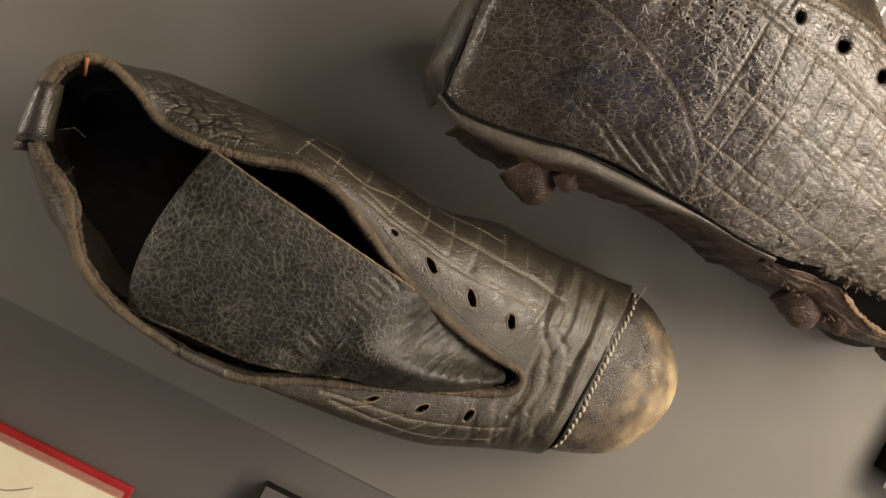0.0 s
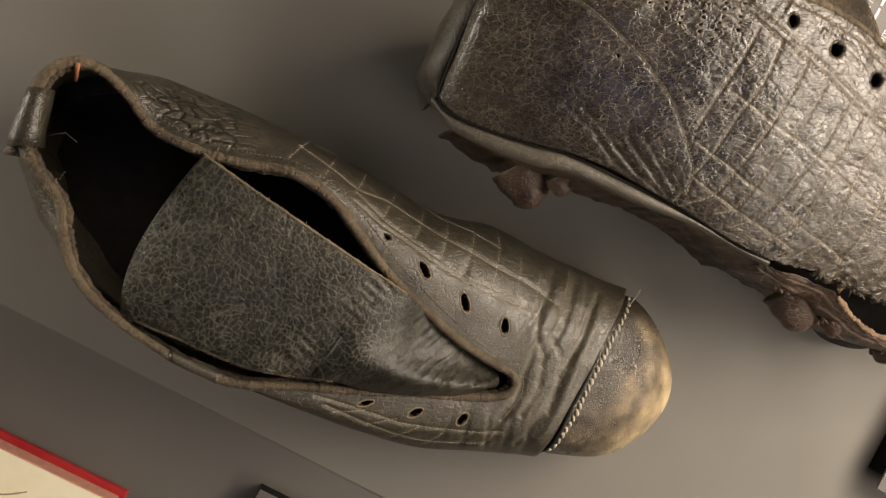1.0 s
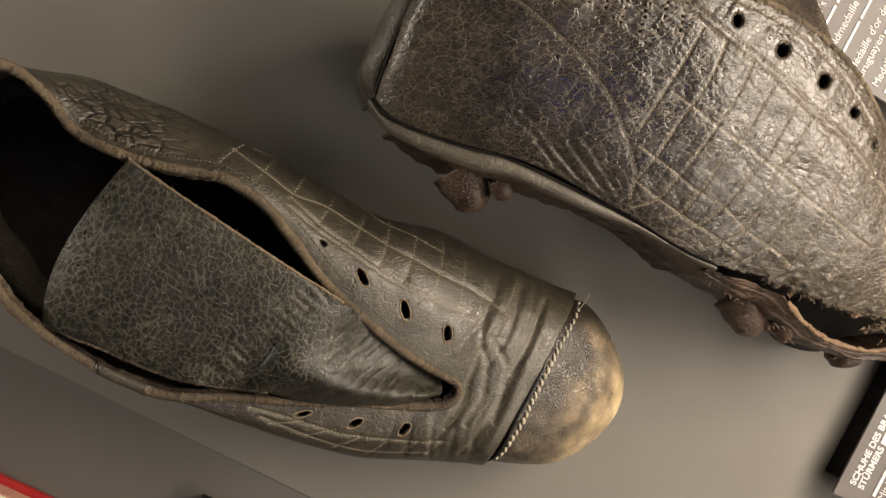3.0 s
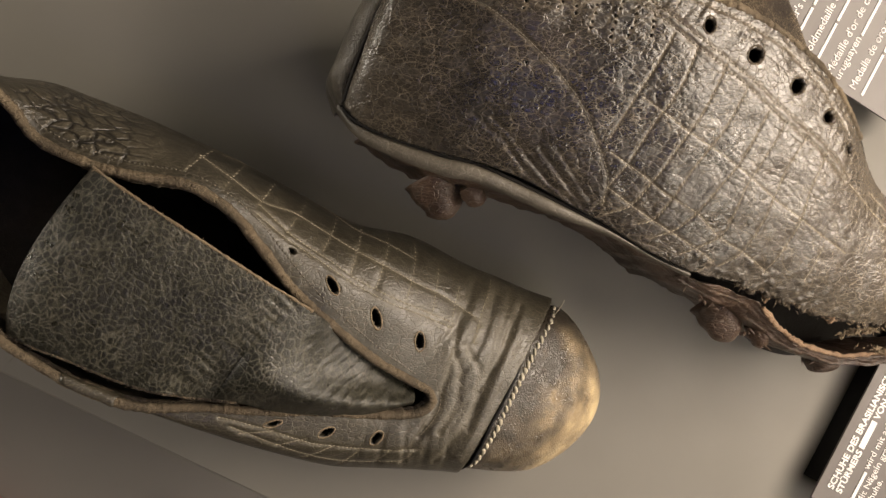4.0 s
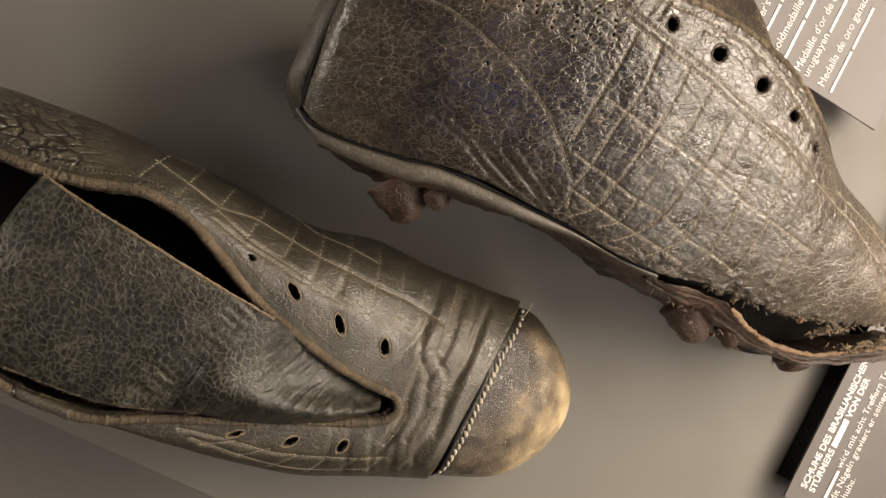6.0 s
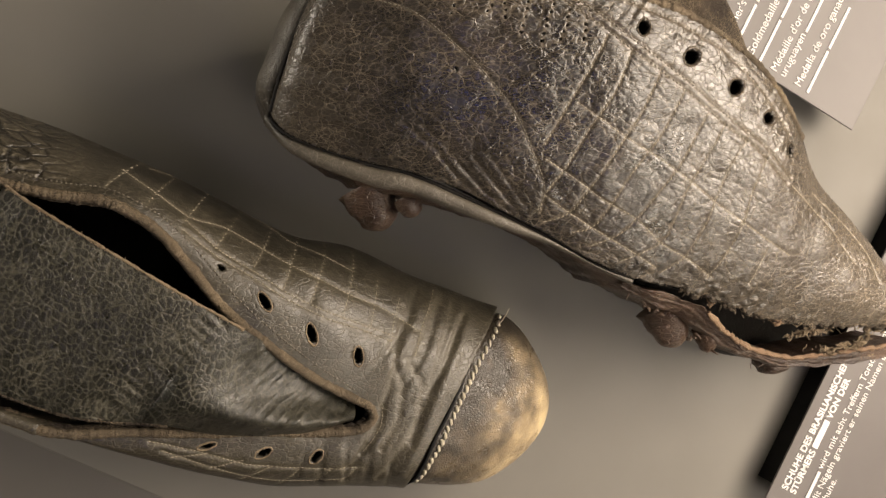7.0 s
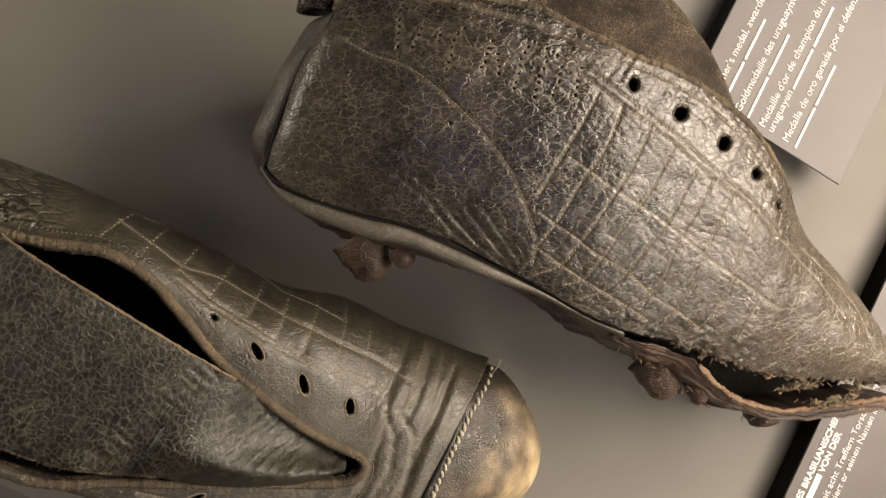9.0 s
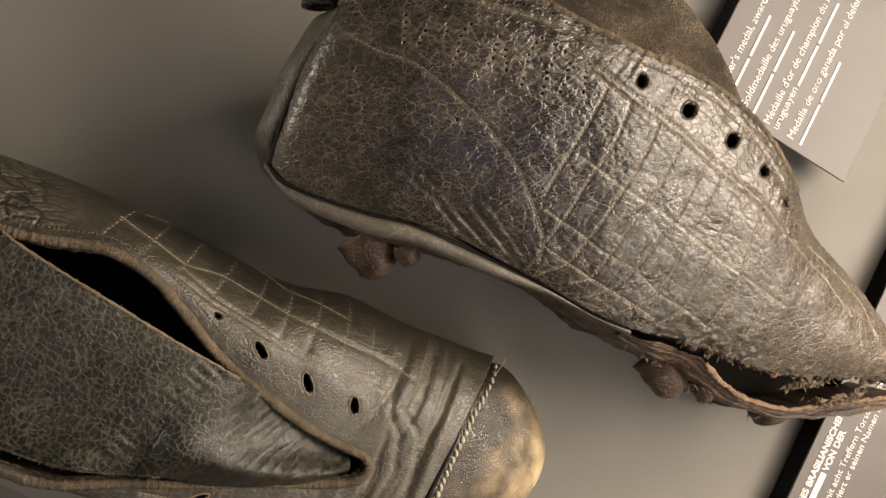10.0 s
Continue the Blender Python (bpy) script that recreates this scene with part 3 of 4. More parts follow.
for pts in (((-0.082, 0.030, 0.078), (-0.077, 0.031, 0.077), (-0.074, 0.028, 0.074)), ((-0.083, 0.017, 0.08), (-0.079, 0.015, 0.078), (-0.0775, 0.018, 0.076)), ((-0.058, -0.037, 0.074), (-0.0585, -0.039, 0.0735), (-0.0605, -0.041, 0.072))):
    tube("stray_fibre", pts, 0.00008, M_THREAD_DARK, boot, 4)
stray = [(0.1425, -0.036, 0.034), (0.1445, -0.032, 0.037), (0.1455, -0.0295, 0.038)]
tube("stray_fibre", stray, 0.00025, M_THREAD_PALE, boot, 5)

# sole
sole_ring = [b + (centre - b) / np.linalg.norm(centre - b) * 0.005 for b in girth_line[::4]]
top = [(p[0], p[1], 0.017) for p in sole_ring]
bottom = [(p[0], p[1], 0.011) for p in sole_ring]
n = len(top)
under(mesh_object("sole", top + bottom, [(i, (i + 1) % n, n + (i + 1) % n, n + i) for i in range(n)] + [tuple(range(n))[::-1], tuple(range(n, 2 * n))], M_SOLE, False), boot, "brown leather sole")
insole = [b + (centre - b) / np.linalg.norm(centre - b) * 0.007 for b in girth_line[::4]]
under(mesh_object("insole", [(p[0], p[1], 0.0185) for p in insole], [tuple(range(n))], M_LINING_SHADE, False), boot)
for x, y in ((-0.08, 0.035), (-0.075, -0.005), (-0.045, 0.02), (0.07, -0.03), (0.085, -0.08), (0.13, -0.06)):
    bm = bmesh.new()
    bmesh.ops.create_cone(bm, cap_ends=True, segments=14, radius1=0.0055, radius2=0.008, depth=0.0112, matrix=Matrix.Translation((x, y, 0.0056)))
    part("stud", bm, M_SOLE, boot)

# tongue
TN, TM = 460, 290
T_UP = spline([(-31, 24, 82), (-16, 13, 82), (1, 1, 81), (21, -13, 80), (40, -26, 77), (54, -38, 64), (67, -49, 57), (80, -61, 51)], TN)
T_LO = spline([(-61, -32, 76), (-41, -41, 75), (-21, -51, 73), (-3, -56, 71), (13, -59, 68), (31, -65, 62), (57, -68, 57.5), (79, -66.5, 53)], TN)
tv, worn_t = [], []
for i, (a, b) in enumerate(zip(T_UP, T_LO)):
    s = i / (TN - 1)
    for j in range(TM):
        g = j / (TM - 1)
        p = a + (b - a) * g
        bow = 4 * g * (1 - g)
        p = p + np.array([-0.007, -0.003, 0]) * (4 * g * (1 - g)) ** 1.0 * max(0, 1 - s * 3)
        front = max(0, (s - 0.5) / 0.5)
        p[2] += bow * 0.004 + 0.0100 * max(0, math.sin(front * math.pi)) ** 0.7 * math.exp(-((g - 0.70) / 0.24) ** 2)
        p[2] -= 0.004 * max(0, 1 - s * 12)
        v = Vector(p)
        turn = Vector((v.x * 0.81 - v.y * 0.58, (v.x * 0.58 + v.y * 0.81) * 0.72, 0))
        swerve = Vector((noise.noise(v * 130), noise.noise(v * 130 + Vector((5, 5, 5))), 0)) * 0.0014
        near, _ = noise.voronoi((turn + swerve) * 520)
        crease = min((near[1] - near[0]) / 0.22, 1)
        near2, _ = noise.voronoi((turn + swerve * 1.5) * 1000 + Vector((3, 8, 0)))
        fold = math.exp(-((s - 0.53 + 0.14 * g) / 0.05) ** 2)
        flat = 1 - 0.6 * max(0, min(1, (s - 0.58) / 0.1))
        p[2] += (0.00017 * crease * (2 - crease) + 0.00003 * min((near2[1] - near2[0]) / 0.3, 1)) * flat
        p[2] += 0.0006 * front * (1 - abs(noise.noise(Vector((v.x * 80 + v.y * 40, v.y * 260 - v.x * 170, 7))))) ** 3 + 0.0006 * fold * noise.noise(Vector((v.x * 60 - v.y * 60, (v.x + v.y) * 300, 9)))
        worn_t.append((1 - crease) ** 1.3 * (0.4 + 0.6 * flat) * (0.55 + 0.6 * max(0, noise.noise(v * 55) + 0.2)) + 0.06 * fold)
        p[2] += wrinkle(p, 0.0007 + 0.0005 * front) + 0.0009 * front * noise.noise(Vector((v.x * 60 + v.y * 110, v.y * 300 - v.x * 160, 3)))
        tv.append(p)
tongue = under(mesh_object("tongue", tv, grid_faces(TN, TM), M_TONGUE), boot, "wide pebbled dark leather tongue")
mask(tongue, "rub", np.array(worn_t))
so = tongue.modifiers.new("thickness", "SOLIDIFY")
so.thickness = 0.0018
half = int(TN * 0.58)
tube("tongue_cut_edge", [np.array(tv[i * TM]) + (0, 0, -0.0004) for i in range(half)], 0.00055, M_SUEDE_PALE, boot, 6, False, 1.2, 0.7, "pale raw cut edge")
tube("tongue_cut_edge", [np.array(tv[i * TM + TM - 1]) + (0, 0, -0.0004) for i in range(half)], 0.0006, M_SUEDE, boot, 6, False, 1.2, 0.7)
tufts([tuple(1000 * c for c in tv[i * TM]) for i in range(0, half, 8)], None, boot, M_SUEDE_PALE, 150, 0.0009, 22)
tufts([tuple(1000 * c for c in tv[i * TM + TM - 1]) for i in range(0, half, 8)], None, boot, M_SUEDE, 150, 0.0009, 23)
settle(boot)


# ---- boot lying on its side ----
LOW = [(52, 47, 76), (53, 44, 79), (58, 39, 81), (68, 34, 84), (83, 29, 87), (98, 25, 89), (114, 19, 90), (129, 11, 90), (146, 2, 89), (161, -7, 88), (177, -14, 86), (194, -19, 83), (214, -25, 79), (236, -33, 74), (263, -39, 68), (288, -41, 62), (321, -47, 52)]
TOP = [(75, 95, 93), (77, 98, 95), (84, 102, 99), (97, 103, 103), (111, 100, 106), (126, 97, 108), (141, 94, 109), (156, 87, 110), (172, 80, 110), (190, 75, 107), (211, 66, 101), (229, 54, 95), (244, 37, 88), (258, 19, 78), (279, 4, 68), (302, -16, 60), (327, -44, 50)]
SIDE_SEAM = [(75, 85), (85, 79), (96, 75), (108, 66), (119, 56), (129, 44), (136, 31), (141, 20), (141, 13), (138, 9)]
SIDE_FACING = [[(145, 78), (156, 71), (166, 64), (179, 56), (192, 48), (206, 39), (222, 30), (237, 18)], [(146, 80), (158, 73), (168, 66), (181, 58), (194, 50), (208, 41), (224, 32), (239, 20)]]
SIDE_QUILT = [
    [(159, 67), (153, 56), (147, 46), (140, 33)], [(168, 63), (162, 49), (154, 37), (147, 24), (142, 17), (141, 10)],
    [(179, 57), (172, 42), (166, 33), (158, 20), (151, 10), (143, 7)], [(188, 50), (181, 36), (171, 23), (166, 14), (160, 5), (153, 3)],
    [(198, 42), (189, 25), (181, 15), (174, 6), (168, 1), (160, -2)], [(206, 39), (198, 25), (192, 15), (188, 1), (184, -3), (172, -8)],
    [(216, 34), (209, 23), (202, 3), (196, -8), (188, -13)], [(226, 28), (221, 16), (218, 2), (213, -8), (208, -16)], [(231, -6), (226, -19)]]
SIDE_ROWS = [
    [(150, 46), (167, 35), (182, 27), (195, 19), (207, 11), (226, 0), (242, -9)], [(141, 28), (152, 21), (162, 14), (175, 7), (186, -2), (199, -9), (210, -16)],
    [(142, 16), (154, 8), (164, 2), (176, -5), (186, -11)], [(240, 17), (259, 4), (270, -6), (279, -15)], [(253, 14), (274, 1), (287, -11), (294, -24)]]
SIDE_EDGE = [(104, 98), (125, 92), (138, 89), (149, 85), (158, 81), (171, 77), (186, 72), (205, 64), (224, 50), (237, 36)]
FOLDS = [[(104, 34), (109, 27), (114, 21)], [(108, 32), (115, 25), (123, 17)], [(117, 30), (124, 22), (130, 15)], [(100, 40), (108, 33), (116, 27)], [(94, 41), (101, 35), (108, 30)], [(112, 28), (122, 18), (132, 10)], [(117, 29), (127, 18), (135, 9)], [(122, 30), (130, 20), (137, 11)], [(106, 30), (116, 20), (127, 11)]]
SIDE_EYELETS = [(172, 70, 2.6, 2.1, 70), (190.5, 61, 3.3, 2.6, 20), (210, 51.5, 3.4, 2.6, 20), (226.5, 41.5, 3.0, 2.3, 20), (237.5, 30, 2.3, 1.6, 105)]
# rows of small punched holes under the ankle
PUNCHED = [
    [(94, 90), (93, 81)], [(102, 89), (100, 85), (97, 80)], [(107, 87), (105, 81)], [(114, 87), (111, 83), (109, 76), (108, 73)], [(123, 83), (121, 77), (119, 73)],
    [(125, 79), (125, 75), (125, 72)], [(137, 83), (134, 79), (132, 75), (130, 67)], [(141, 81), (141, 77), (139, 72), (138, 69), (137, 64)], [(146, 75), (145, 70), (143, 65)],
    [(153, 75), (152, 73), (151, 65)], [(143, 80), (145, 79), (148, 78), (150, 77)]]
side_boot = empty("football_boot", (0.17, 0.03, 0), "cracked black leather football boot on its side, toe torn open", "boot", "pair of boots")
NU, NV = 640, 200
low, top_line = spline(LOW, NU), spline(TOP, NU)
sv = []
for i in range(NU):
    s = i / (NU - 1)
    for j in range(NV):
        g = j / (NV - 1)
        p = low[i] + (top_line[i] - low[i]) * g
        p[2] += 0.0095 * (1 - 0.3 * s) * (1 - abs(2 * g - 1) ** 2.6) + wrinkle(p, 0.0007)
        if s > 0.62 and g < 0.25:
            p[2] += 0.0007 * noise.noise(Vector(p) * 330) * (1 - g / 0.25) * min(1, (s - 0.62) / 0.1)
            p[:2] += 0.0011 * noise.noise(Vector(p) * 260 + Vector((9, 2, 4))) * (1 - g / 0.25)
        heel = math.exp(-s / 0.035)
        p += np.array((-0.0032, 0.0016, 0)) * 4 * g * (1 - g) * heel
        p[2] -= 0.0065 * math.exp(-s / 0.022)
        e = (p[0] - 0.2) * 0.82 - (p[1] - 0.05) * 0.57
        across = (p[0] - 0.2) * 0.57 + (p[1] - 0.05) * 0.82
        stiff = min(1, max(0, (p[0] - 0.105 - 0.25 * max(0, 0.06 - p[1])) / 0.03)) * min(1, max(0, (0.27 - p[0]) / 0.05))
        warp = 0.004 * noise.noise(Vector((e * 60, across * 60, 3)))
        p[2] -= 0.00017 * stiff * max(0, 1 - 4.5 * abs(noise.noise(Vector((e * 90, (across + warp) * 330, 6))))) + 0.00010 * stiff * max(0, 1 - 5 * abs(noise.noise(Vector(((e + warp) * 260, across * 120, 2)))))
        if g > 0.7:
            p[2] += 0.0007 * (g - 0.7) / 0.3 * (0.4 + noise.noise(Vector(p) * 60)) * noise.noise(Vector((e * 420, p[1] * 60, 1)))
        sv.append(p)
sv = np.array(sv)
press(sv, [SIDE_SEAM], 0.0003, 0.0008)
press(sv, SIDE_FACING, 0.0005, 0.0007)
press(sv, SIDE_QUILT, 0.00035, 0.0005)
press(sv, SIDE_ROWS, 0.0003, 0.0005)
press(sv, FOLDS, 0.0003, 0.0007)
press(sv, [SIDE_EDGE], 0.0005, 0.0007)
side_faces = grid_faces(NU, NV)
side_tree = BVHTree.FromPolygons([Vector(v) for v in sv], side_faces)
rnd = random.Random(11)
HOLES = []
for row in PUNCHED:
    along = spline([(x, y, 0) for x, y in row], 60)
    gone = 0.0023
    for a, b in zip(along[:-1], along[1:]):
        gone += np.linalg.norm(b - a)
        if gone >= 0.0022:
            gone = 0
            HOLES.append((1000 * b[0] + rnd.uniform(-0.3, 0.3), 1000 * b[1] + rnd.uniform(-0.3, 0.3), rnd.uniform(0.42, 0.62), rnd.uniform(0.42, 0.62), 0))
LINKS = []
for first, second in zip(PUNCHED[:9], PUNCHED[1:10]):
    for _ in range(3):
        a, b = rnd.choice(first), rnd.choice(second)
        LINKS.append([a] + [(a[0] + (b[0] - a[0]) * f + rnd.uniform(-1.2, 1.2), a[1] + (b[1] - a[1]) * f + rnd.uniform(-1.2, 1.2)) for f in (0.25, 0.5, 0.75)] + [b])
ob = under(mesh_object("upper", sv, pierce(side_faces, sv, SIDE_EYELETS + HOLES + [(110, 57, 0.8, 0.5, 120)]), M_SIDE), side_boot)
plan = sv[:, :2]
rub = np.maximum.reduce([0.6 * ridge(plan, SIDE_QUILT + SIDE_ROWS, 0.0005), 0.35 * ridge(plan, [SIDE_SEAM], 0.0006), 0.6 * ridge(plan, PUNCHED, 0.0006), 0.3 * ridge(plan, LINKS, 0.0004), 0.5 * ridge(plan, SIDE_FACING + [SIDE_EDGE], 0.0010), 0.12 * ridge(plan, FOLDS, 0.0005), 0.3 * np.exp(-(plan[:, 0] - 0.052) / 0.016) * (plan[:, 1] < 0.09)])
mask(ob, "rub", rub)
mask(ob, "scales", 0.12 * np.exp(-((plan[:, 0] - 0.122) / 0.03) ** 4) * np.clip((plan[:, 1] - 0.062) / 0.012, 0, 1))
so = ob.modifiers.new("thickness", "SOLIDIFY")
so.thickness, so.offset = 0.0022, 1
stitches(SIDE_SEAM, side_tree, side_boot, M_THREAD_DARK, 0.0013, 0.0012, 0.00022)
for line in SIDE_FACING:
    stitches(line, side_tree, side_boot, M_THREAD_DARK, 0.0014, 0.0011, 0.00034)
for line in SIDE_QUILT:
    stitches(line, side_tree, side_boot, M_THREAD, 0.0014, 0.0013, 0.00022, 0.2)
for line in SIDE_ROWS:
    stitches(line, side_tree, side_boot, M_THREAD, 0.0014, 0.0013, 0.00020)
stitches(SIDE_EDGE, side_tree, side_boot, M_THREAD_DARK, 0.0014, 0.0011, 0.0003)
for e in SIDE_EYELETS:
    eyelet_rim(*e, tree=side_tree, parent=side_boot, material=M_SUEDE)
tube("lacing_edge", [sv[i * NV + NV - 1] + (0, 0, -0.0006) for i in range(18, int(NU * 0.76))], 0.0014, M_RIM, side_boot, 8, False, 1.0, 0.5, "frayed raw leather edge")

# the far side, resting on the board
fv = []
for i in range(0, NU, 2):
    a, b = low[i], top_line[i]
    for j in range(30):
        g = j / 29
        p = b + (a - b) * g
        p[2] = max(p[2] * (1 - math.sin(g * math.pi) ** 0.5), 0.002)
        fv.append(p)
under(mesh_object("far_side", fv, grid_faces(NU // 2, 30), M_LINING_SHADE), side_boot)

# strip over the back seam
STRAP = [(74, 96, 86), (67, 93, 84), (61, 84, 83), (56, 76, 82), (51, 64, 79), (48, 56, 75), (51, 45, 70)]
BACK = [(75, 95, 93), (71, 88, 92), (65, 80, 90), (60, 70, 88), (56, 60, 85), (54, 54, 81), (52, 47, 76)]
outer, inner = spline(STRAP, 90), spline(BACK, 90)
bv = []
for o, q in zip(outer, inner):
    for k in range(12):
        f = k / 11
        p = q + (o - q) * (f / 0.75 if f < 0.75 else 1 + (f - 0.75) * 0.1)
        p[2] += 0.0016 * math.sin(min(f / 0.75, 1) * math.pi) - (0 if f < 0.75 else (f - 0.75) * 4 * 0.03)
        p[2] += wrinkle(p, 0.0008)
        bv.append(p)
strap = under(mesh_object("back_strip", bv, grid_faces(90, 12), M_STRIP), side_boot, "leather strip over the back seam")
so = strap.modifiers.new("thickness", "SOLIDIFY")
so.thickness = 0.002
tube("back_seam", [p + np.array((0.0006, 0, 0.0012)) for p in inner], 0.0009, M_LINING_SHADE, side_boot, 8, False, 1.0, 0.4, "open dark back seam")
bm = bmesh.new()
loop_rows = []
for k in range(13):
    g = math.pi * 2 * k / 12
    loop_rows.append([bm.verts.new((0.0715 + 0.0062 * math.cos(g) + dx, 0.104 + dy, 0.086 + 0.006 * math.sin(g))) for dx, dy in ((-0.0025, -0.0075), (-0.0005, 0.004), (0.004, 0.020))])
for a, b in zip(loop_rows[:-1], loop_rows[1:]):
    for i in range(2):
        bm.faces.new((a[i], a[i + 1], b[i + 1], b[i]))
tab = part("heel_tab", bm, M_SIDE, side_boot, "", True)
so = tab.modifiers.new("thickness", "SOLIDIFY")
so.thickness = 0.0016

# welt and sole, standing on edge
WELT = [(50, 44, 71), (60, 32, 80), (85, 21, 86), (98, 18, 88), (124, 7, 89), (146, -1, 88), (166, -11, 87), (178, -17, 85)]
CREVICE = [(51, 48, 71), (57, 39, 79), (83, 28, 86), (98, 24, 88), (122, 13, 89), (146, 1, 88), (163, -9, 87), (178, -15, 86)]
w_out, w_in = spline(WELT, 160), spline(CREVICE, 160)
wv = []
for a, b in zip(w_in, w_out):
    for f, dz in ((0, -0.005), (0.02, -0.001), (0.25, 0.0006), (0.75, 0.0004), (0.97, -0.0008), (1, -0.0035)):
        p = a + (b - a) * f
        wv.append((p[0], p[1], p[2] + dz + wrinkle(p, 0.0006)))
under(mesh_object("welt", wv, grid_faces(160, 6), M_WELT), side_boot, "pale scuffed leather welt")
# a dark cord draws the thin shadow between upper and welt
tube("welt_crevice_shade", [p + np.array((0, 0.0006, -0.0014)) for p in w_in], 0.0007, M_LINING_SHADE, side_boot, 8, False, 1, 0.3)
SHANK = [(60, 37, 74), (70, 29, 76), (84, 21, 78), (98, 17, 79), (108, 15, 80), (124, 10, 80), (146, 2, 80), (166, -10, 80), (178, -20, 78)]
s_out, s_in = spline(SHANK, 160), spline([(57, 38, 76), (68, 32, 79), (85, 24, 82), (98, 19, 84), (110, 13, 85), (124, 8, 85), (146, 0, 84), (166, -10, 83), (178, -16, 81)], 160)
pv = []
for a, b in zip(s_in, s_out):
    for f, z in ((0, 0.001), (0.3, 0.0008), (0.85, 0), (1, -0.002), (1.04, -0.02), (1.0, -0.05)):
        p = a + (b - a) * f
        pv.append((p[0] + 0.0012 * noise.noise(Vector(p) * 300), p[1] + 0.0014 * noise.noise(Vector(p) * 240 + Vector((5, 0, 0))) * f, max(p[2] + z + wrinkle(p, 0.001), 0.004)))
under(mesh_object("sole", pv, grid_faces(160, 6), M_SOLE), side_boot, "peeling brown leather sole")

SOLE_IN = [(176, -16, 83), (194, -22, 80), (211, -28, 77), (226, -40, 68), (239, -47, 63), (260, -53, 58), (284, -53, 54), (307, -53, 50), (320, -52, 48)]
SOLE_OUT = [(175, -17, 80), (190, -26, 72), (204, -32, 66), (231, -49, 60), (247, -55, 56), (270, -60, 52), (293, -60, 50), (321, -60, 47)]
s_in, s_out = spline(SOLE_IN, 200), spline(SOLE_OUT, 200)
pv = []
for i, (a, b) in enumerate(zip(s_in, s_out)):
    for f, z in [(-0.06, -0.03), (0, -0.002)] + [(0.06 + 0.06 * k, 0.0006 + 0.0013 * noise.noise(Vector((i * 0.012, k * 0.75, 3))) + 0.0005 * noise.noise(Vector((i * 0.05, k * 1.9, 6)))) for k in range(15)] + [(0.96, -0.001), (1.0, -0.003), (0.98, -0.012), (0.9, -0.04)]:
        p = a + (b - a) * f
        rag = 0.0014 * noise.noise(Vector((i * 0.06, f * 2, 4))) + 0.0006 * noise.noise(Vector((i * 0.25, f * 5, 8)))
        pv.append((p[0] + rag * 0.4, p[1] + rag, max(p[2] + z + 0.0014 * noise.noise(Vector((i * 0.05, f * 4, 1))), 0.003)))
under(mesh_object("torn_sole", pv, grid_faces(200, 21), M_SOLE), side_boot, "torn brown forefoot sole hanging open")
ragged = lambda pts, amount: [np.array(p) + amount * np.array((noise.noise(Vector(p) * 500), noise.noise(Vector(p) * 500 + Vector((7, 0, 0))), 0.7 * noise.noise(Vector(p) * 420 + Vector((0, 7, 0))))) for p in pts]
tube("raw_lip", ragged([a + (b - a) * 0.10 + (0, 0, 0.0008) for a, b in zip(s_in[55:], s_out[55:])], 0.0008), 0.0010, M_FLESH, side_boot, 8, False, 0.6, 0.9, "rough torn lip of the sole")
tube("raw_lip", ragged([sv[i * NV] + (0, 0.0004, -0.0008) for i in range(int(NU * 0.70), NU - 6)], 0.0016), 0.0011, M_SUEDE, side_boot, 8, False, 0.8, 1.4)


def scrap(at, size, material, seed, label=""):
    """A curled lump of torn, fibrous leather."""
    bm = bmesh.new()
    bmesh.ops.create_icosphere(bm, subdivisions=4, radius=1)
    for v in bm.verts:
        k = Vector((seed * 3.1, seed, 0))
        w = 0.75 + 0.6 * noise.noise(v.co * 1.5 + k) + 0.5 * noise.noise(v.co * 3.5 + k) + 0.25 * noise.noise(v.co * 9 + k)
        v.co = Vector((v.co.x * size[0] * w, v.co.y * size[1] * w, v.co.z * size[2] * w)) / 1000 + Vector(at) / 1000
    return part("torn_scrap", bm, material, side_boot, label, True)


for k, (at, size) in enumerate((((203, -20, 78), (1.8, 1.6, 1.2)), ((212, -22.5, 76), (2.6, 1.5, 1.2)), ((215, -26, 74), (1.5, 2.6, 1.2)), ((229, -28, 72), (2.6, 1.5, 1.2)), ((246, -36.5, 70), (2.6, 1.6, 1.3)))):
    scrap(at, size, M_FLESH, k + 1)
for k, (at, size) in enumerate((((262, -43, 62), (3.4, 1.4, 1.0)), ((269, -42, 62), (3.0, 1.6, 1.0)), ((276, -40, 61), (3.4, 1.4, 1.0)), ((277, -52, 56), (3.2, 1.3, 1.0)), ((287, -51, 54), (3.6, 1.4, 1.1)), ((296, -50, 53), (3.0, 2.0, 1.2)), ((299, -45, 54), (1.6, 3.2, 1.2)), ((292, -56, 51), (3.5, 1.6, 1.0)), ((303, -57, 49), (3.2, 1.6, 1.0)))):
    scrap(at, size, M_SUEDE_PALE, k + 20)
# near-black sheet sunk in the torn toe, standing in for its shade
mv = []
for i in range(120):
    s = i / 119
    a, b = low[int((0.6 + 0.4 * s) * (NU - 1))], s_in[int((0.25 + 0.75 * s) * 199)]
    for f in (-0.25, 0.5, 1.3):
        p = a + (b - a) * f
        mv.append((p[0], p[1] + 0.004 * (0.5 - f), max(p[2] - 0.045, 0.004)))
under(mesh_object("inside_shade", mv, grid_faces(120, 3), M_LINING_SHADE), side_boot, "near-black sheet standing in for the shade inside the torn toe")
tufts([(211, -25, 77), (224, -38, 69), (236, -46, 64), (256, -51, 59), (279, -50, 55), (305, -48, 51)], None, side_boot, M_SUEDE_PALE, 16, 0.0016, 3)
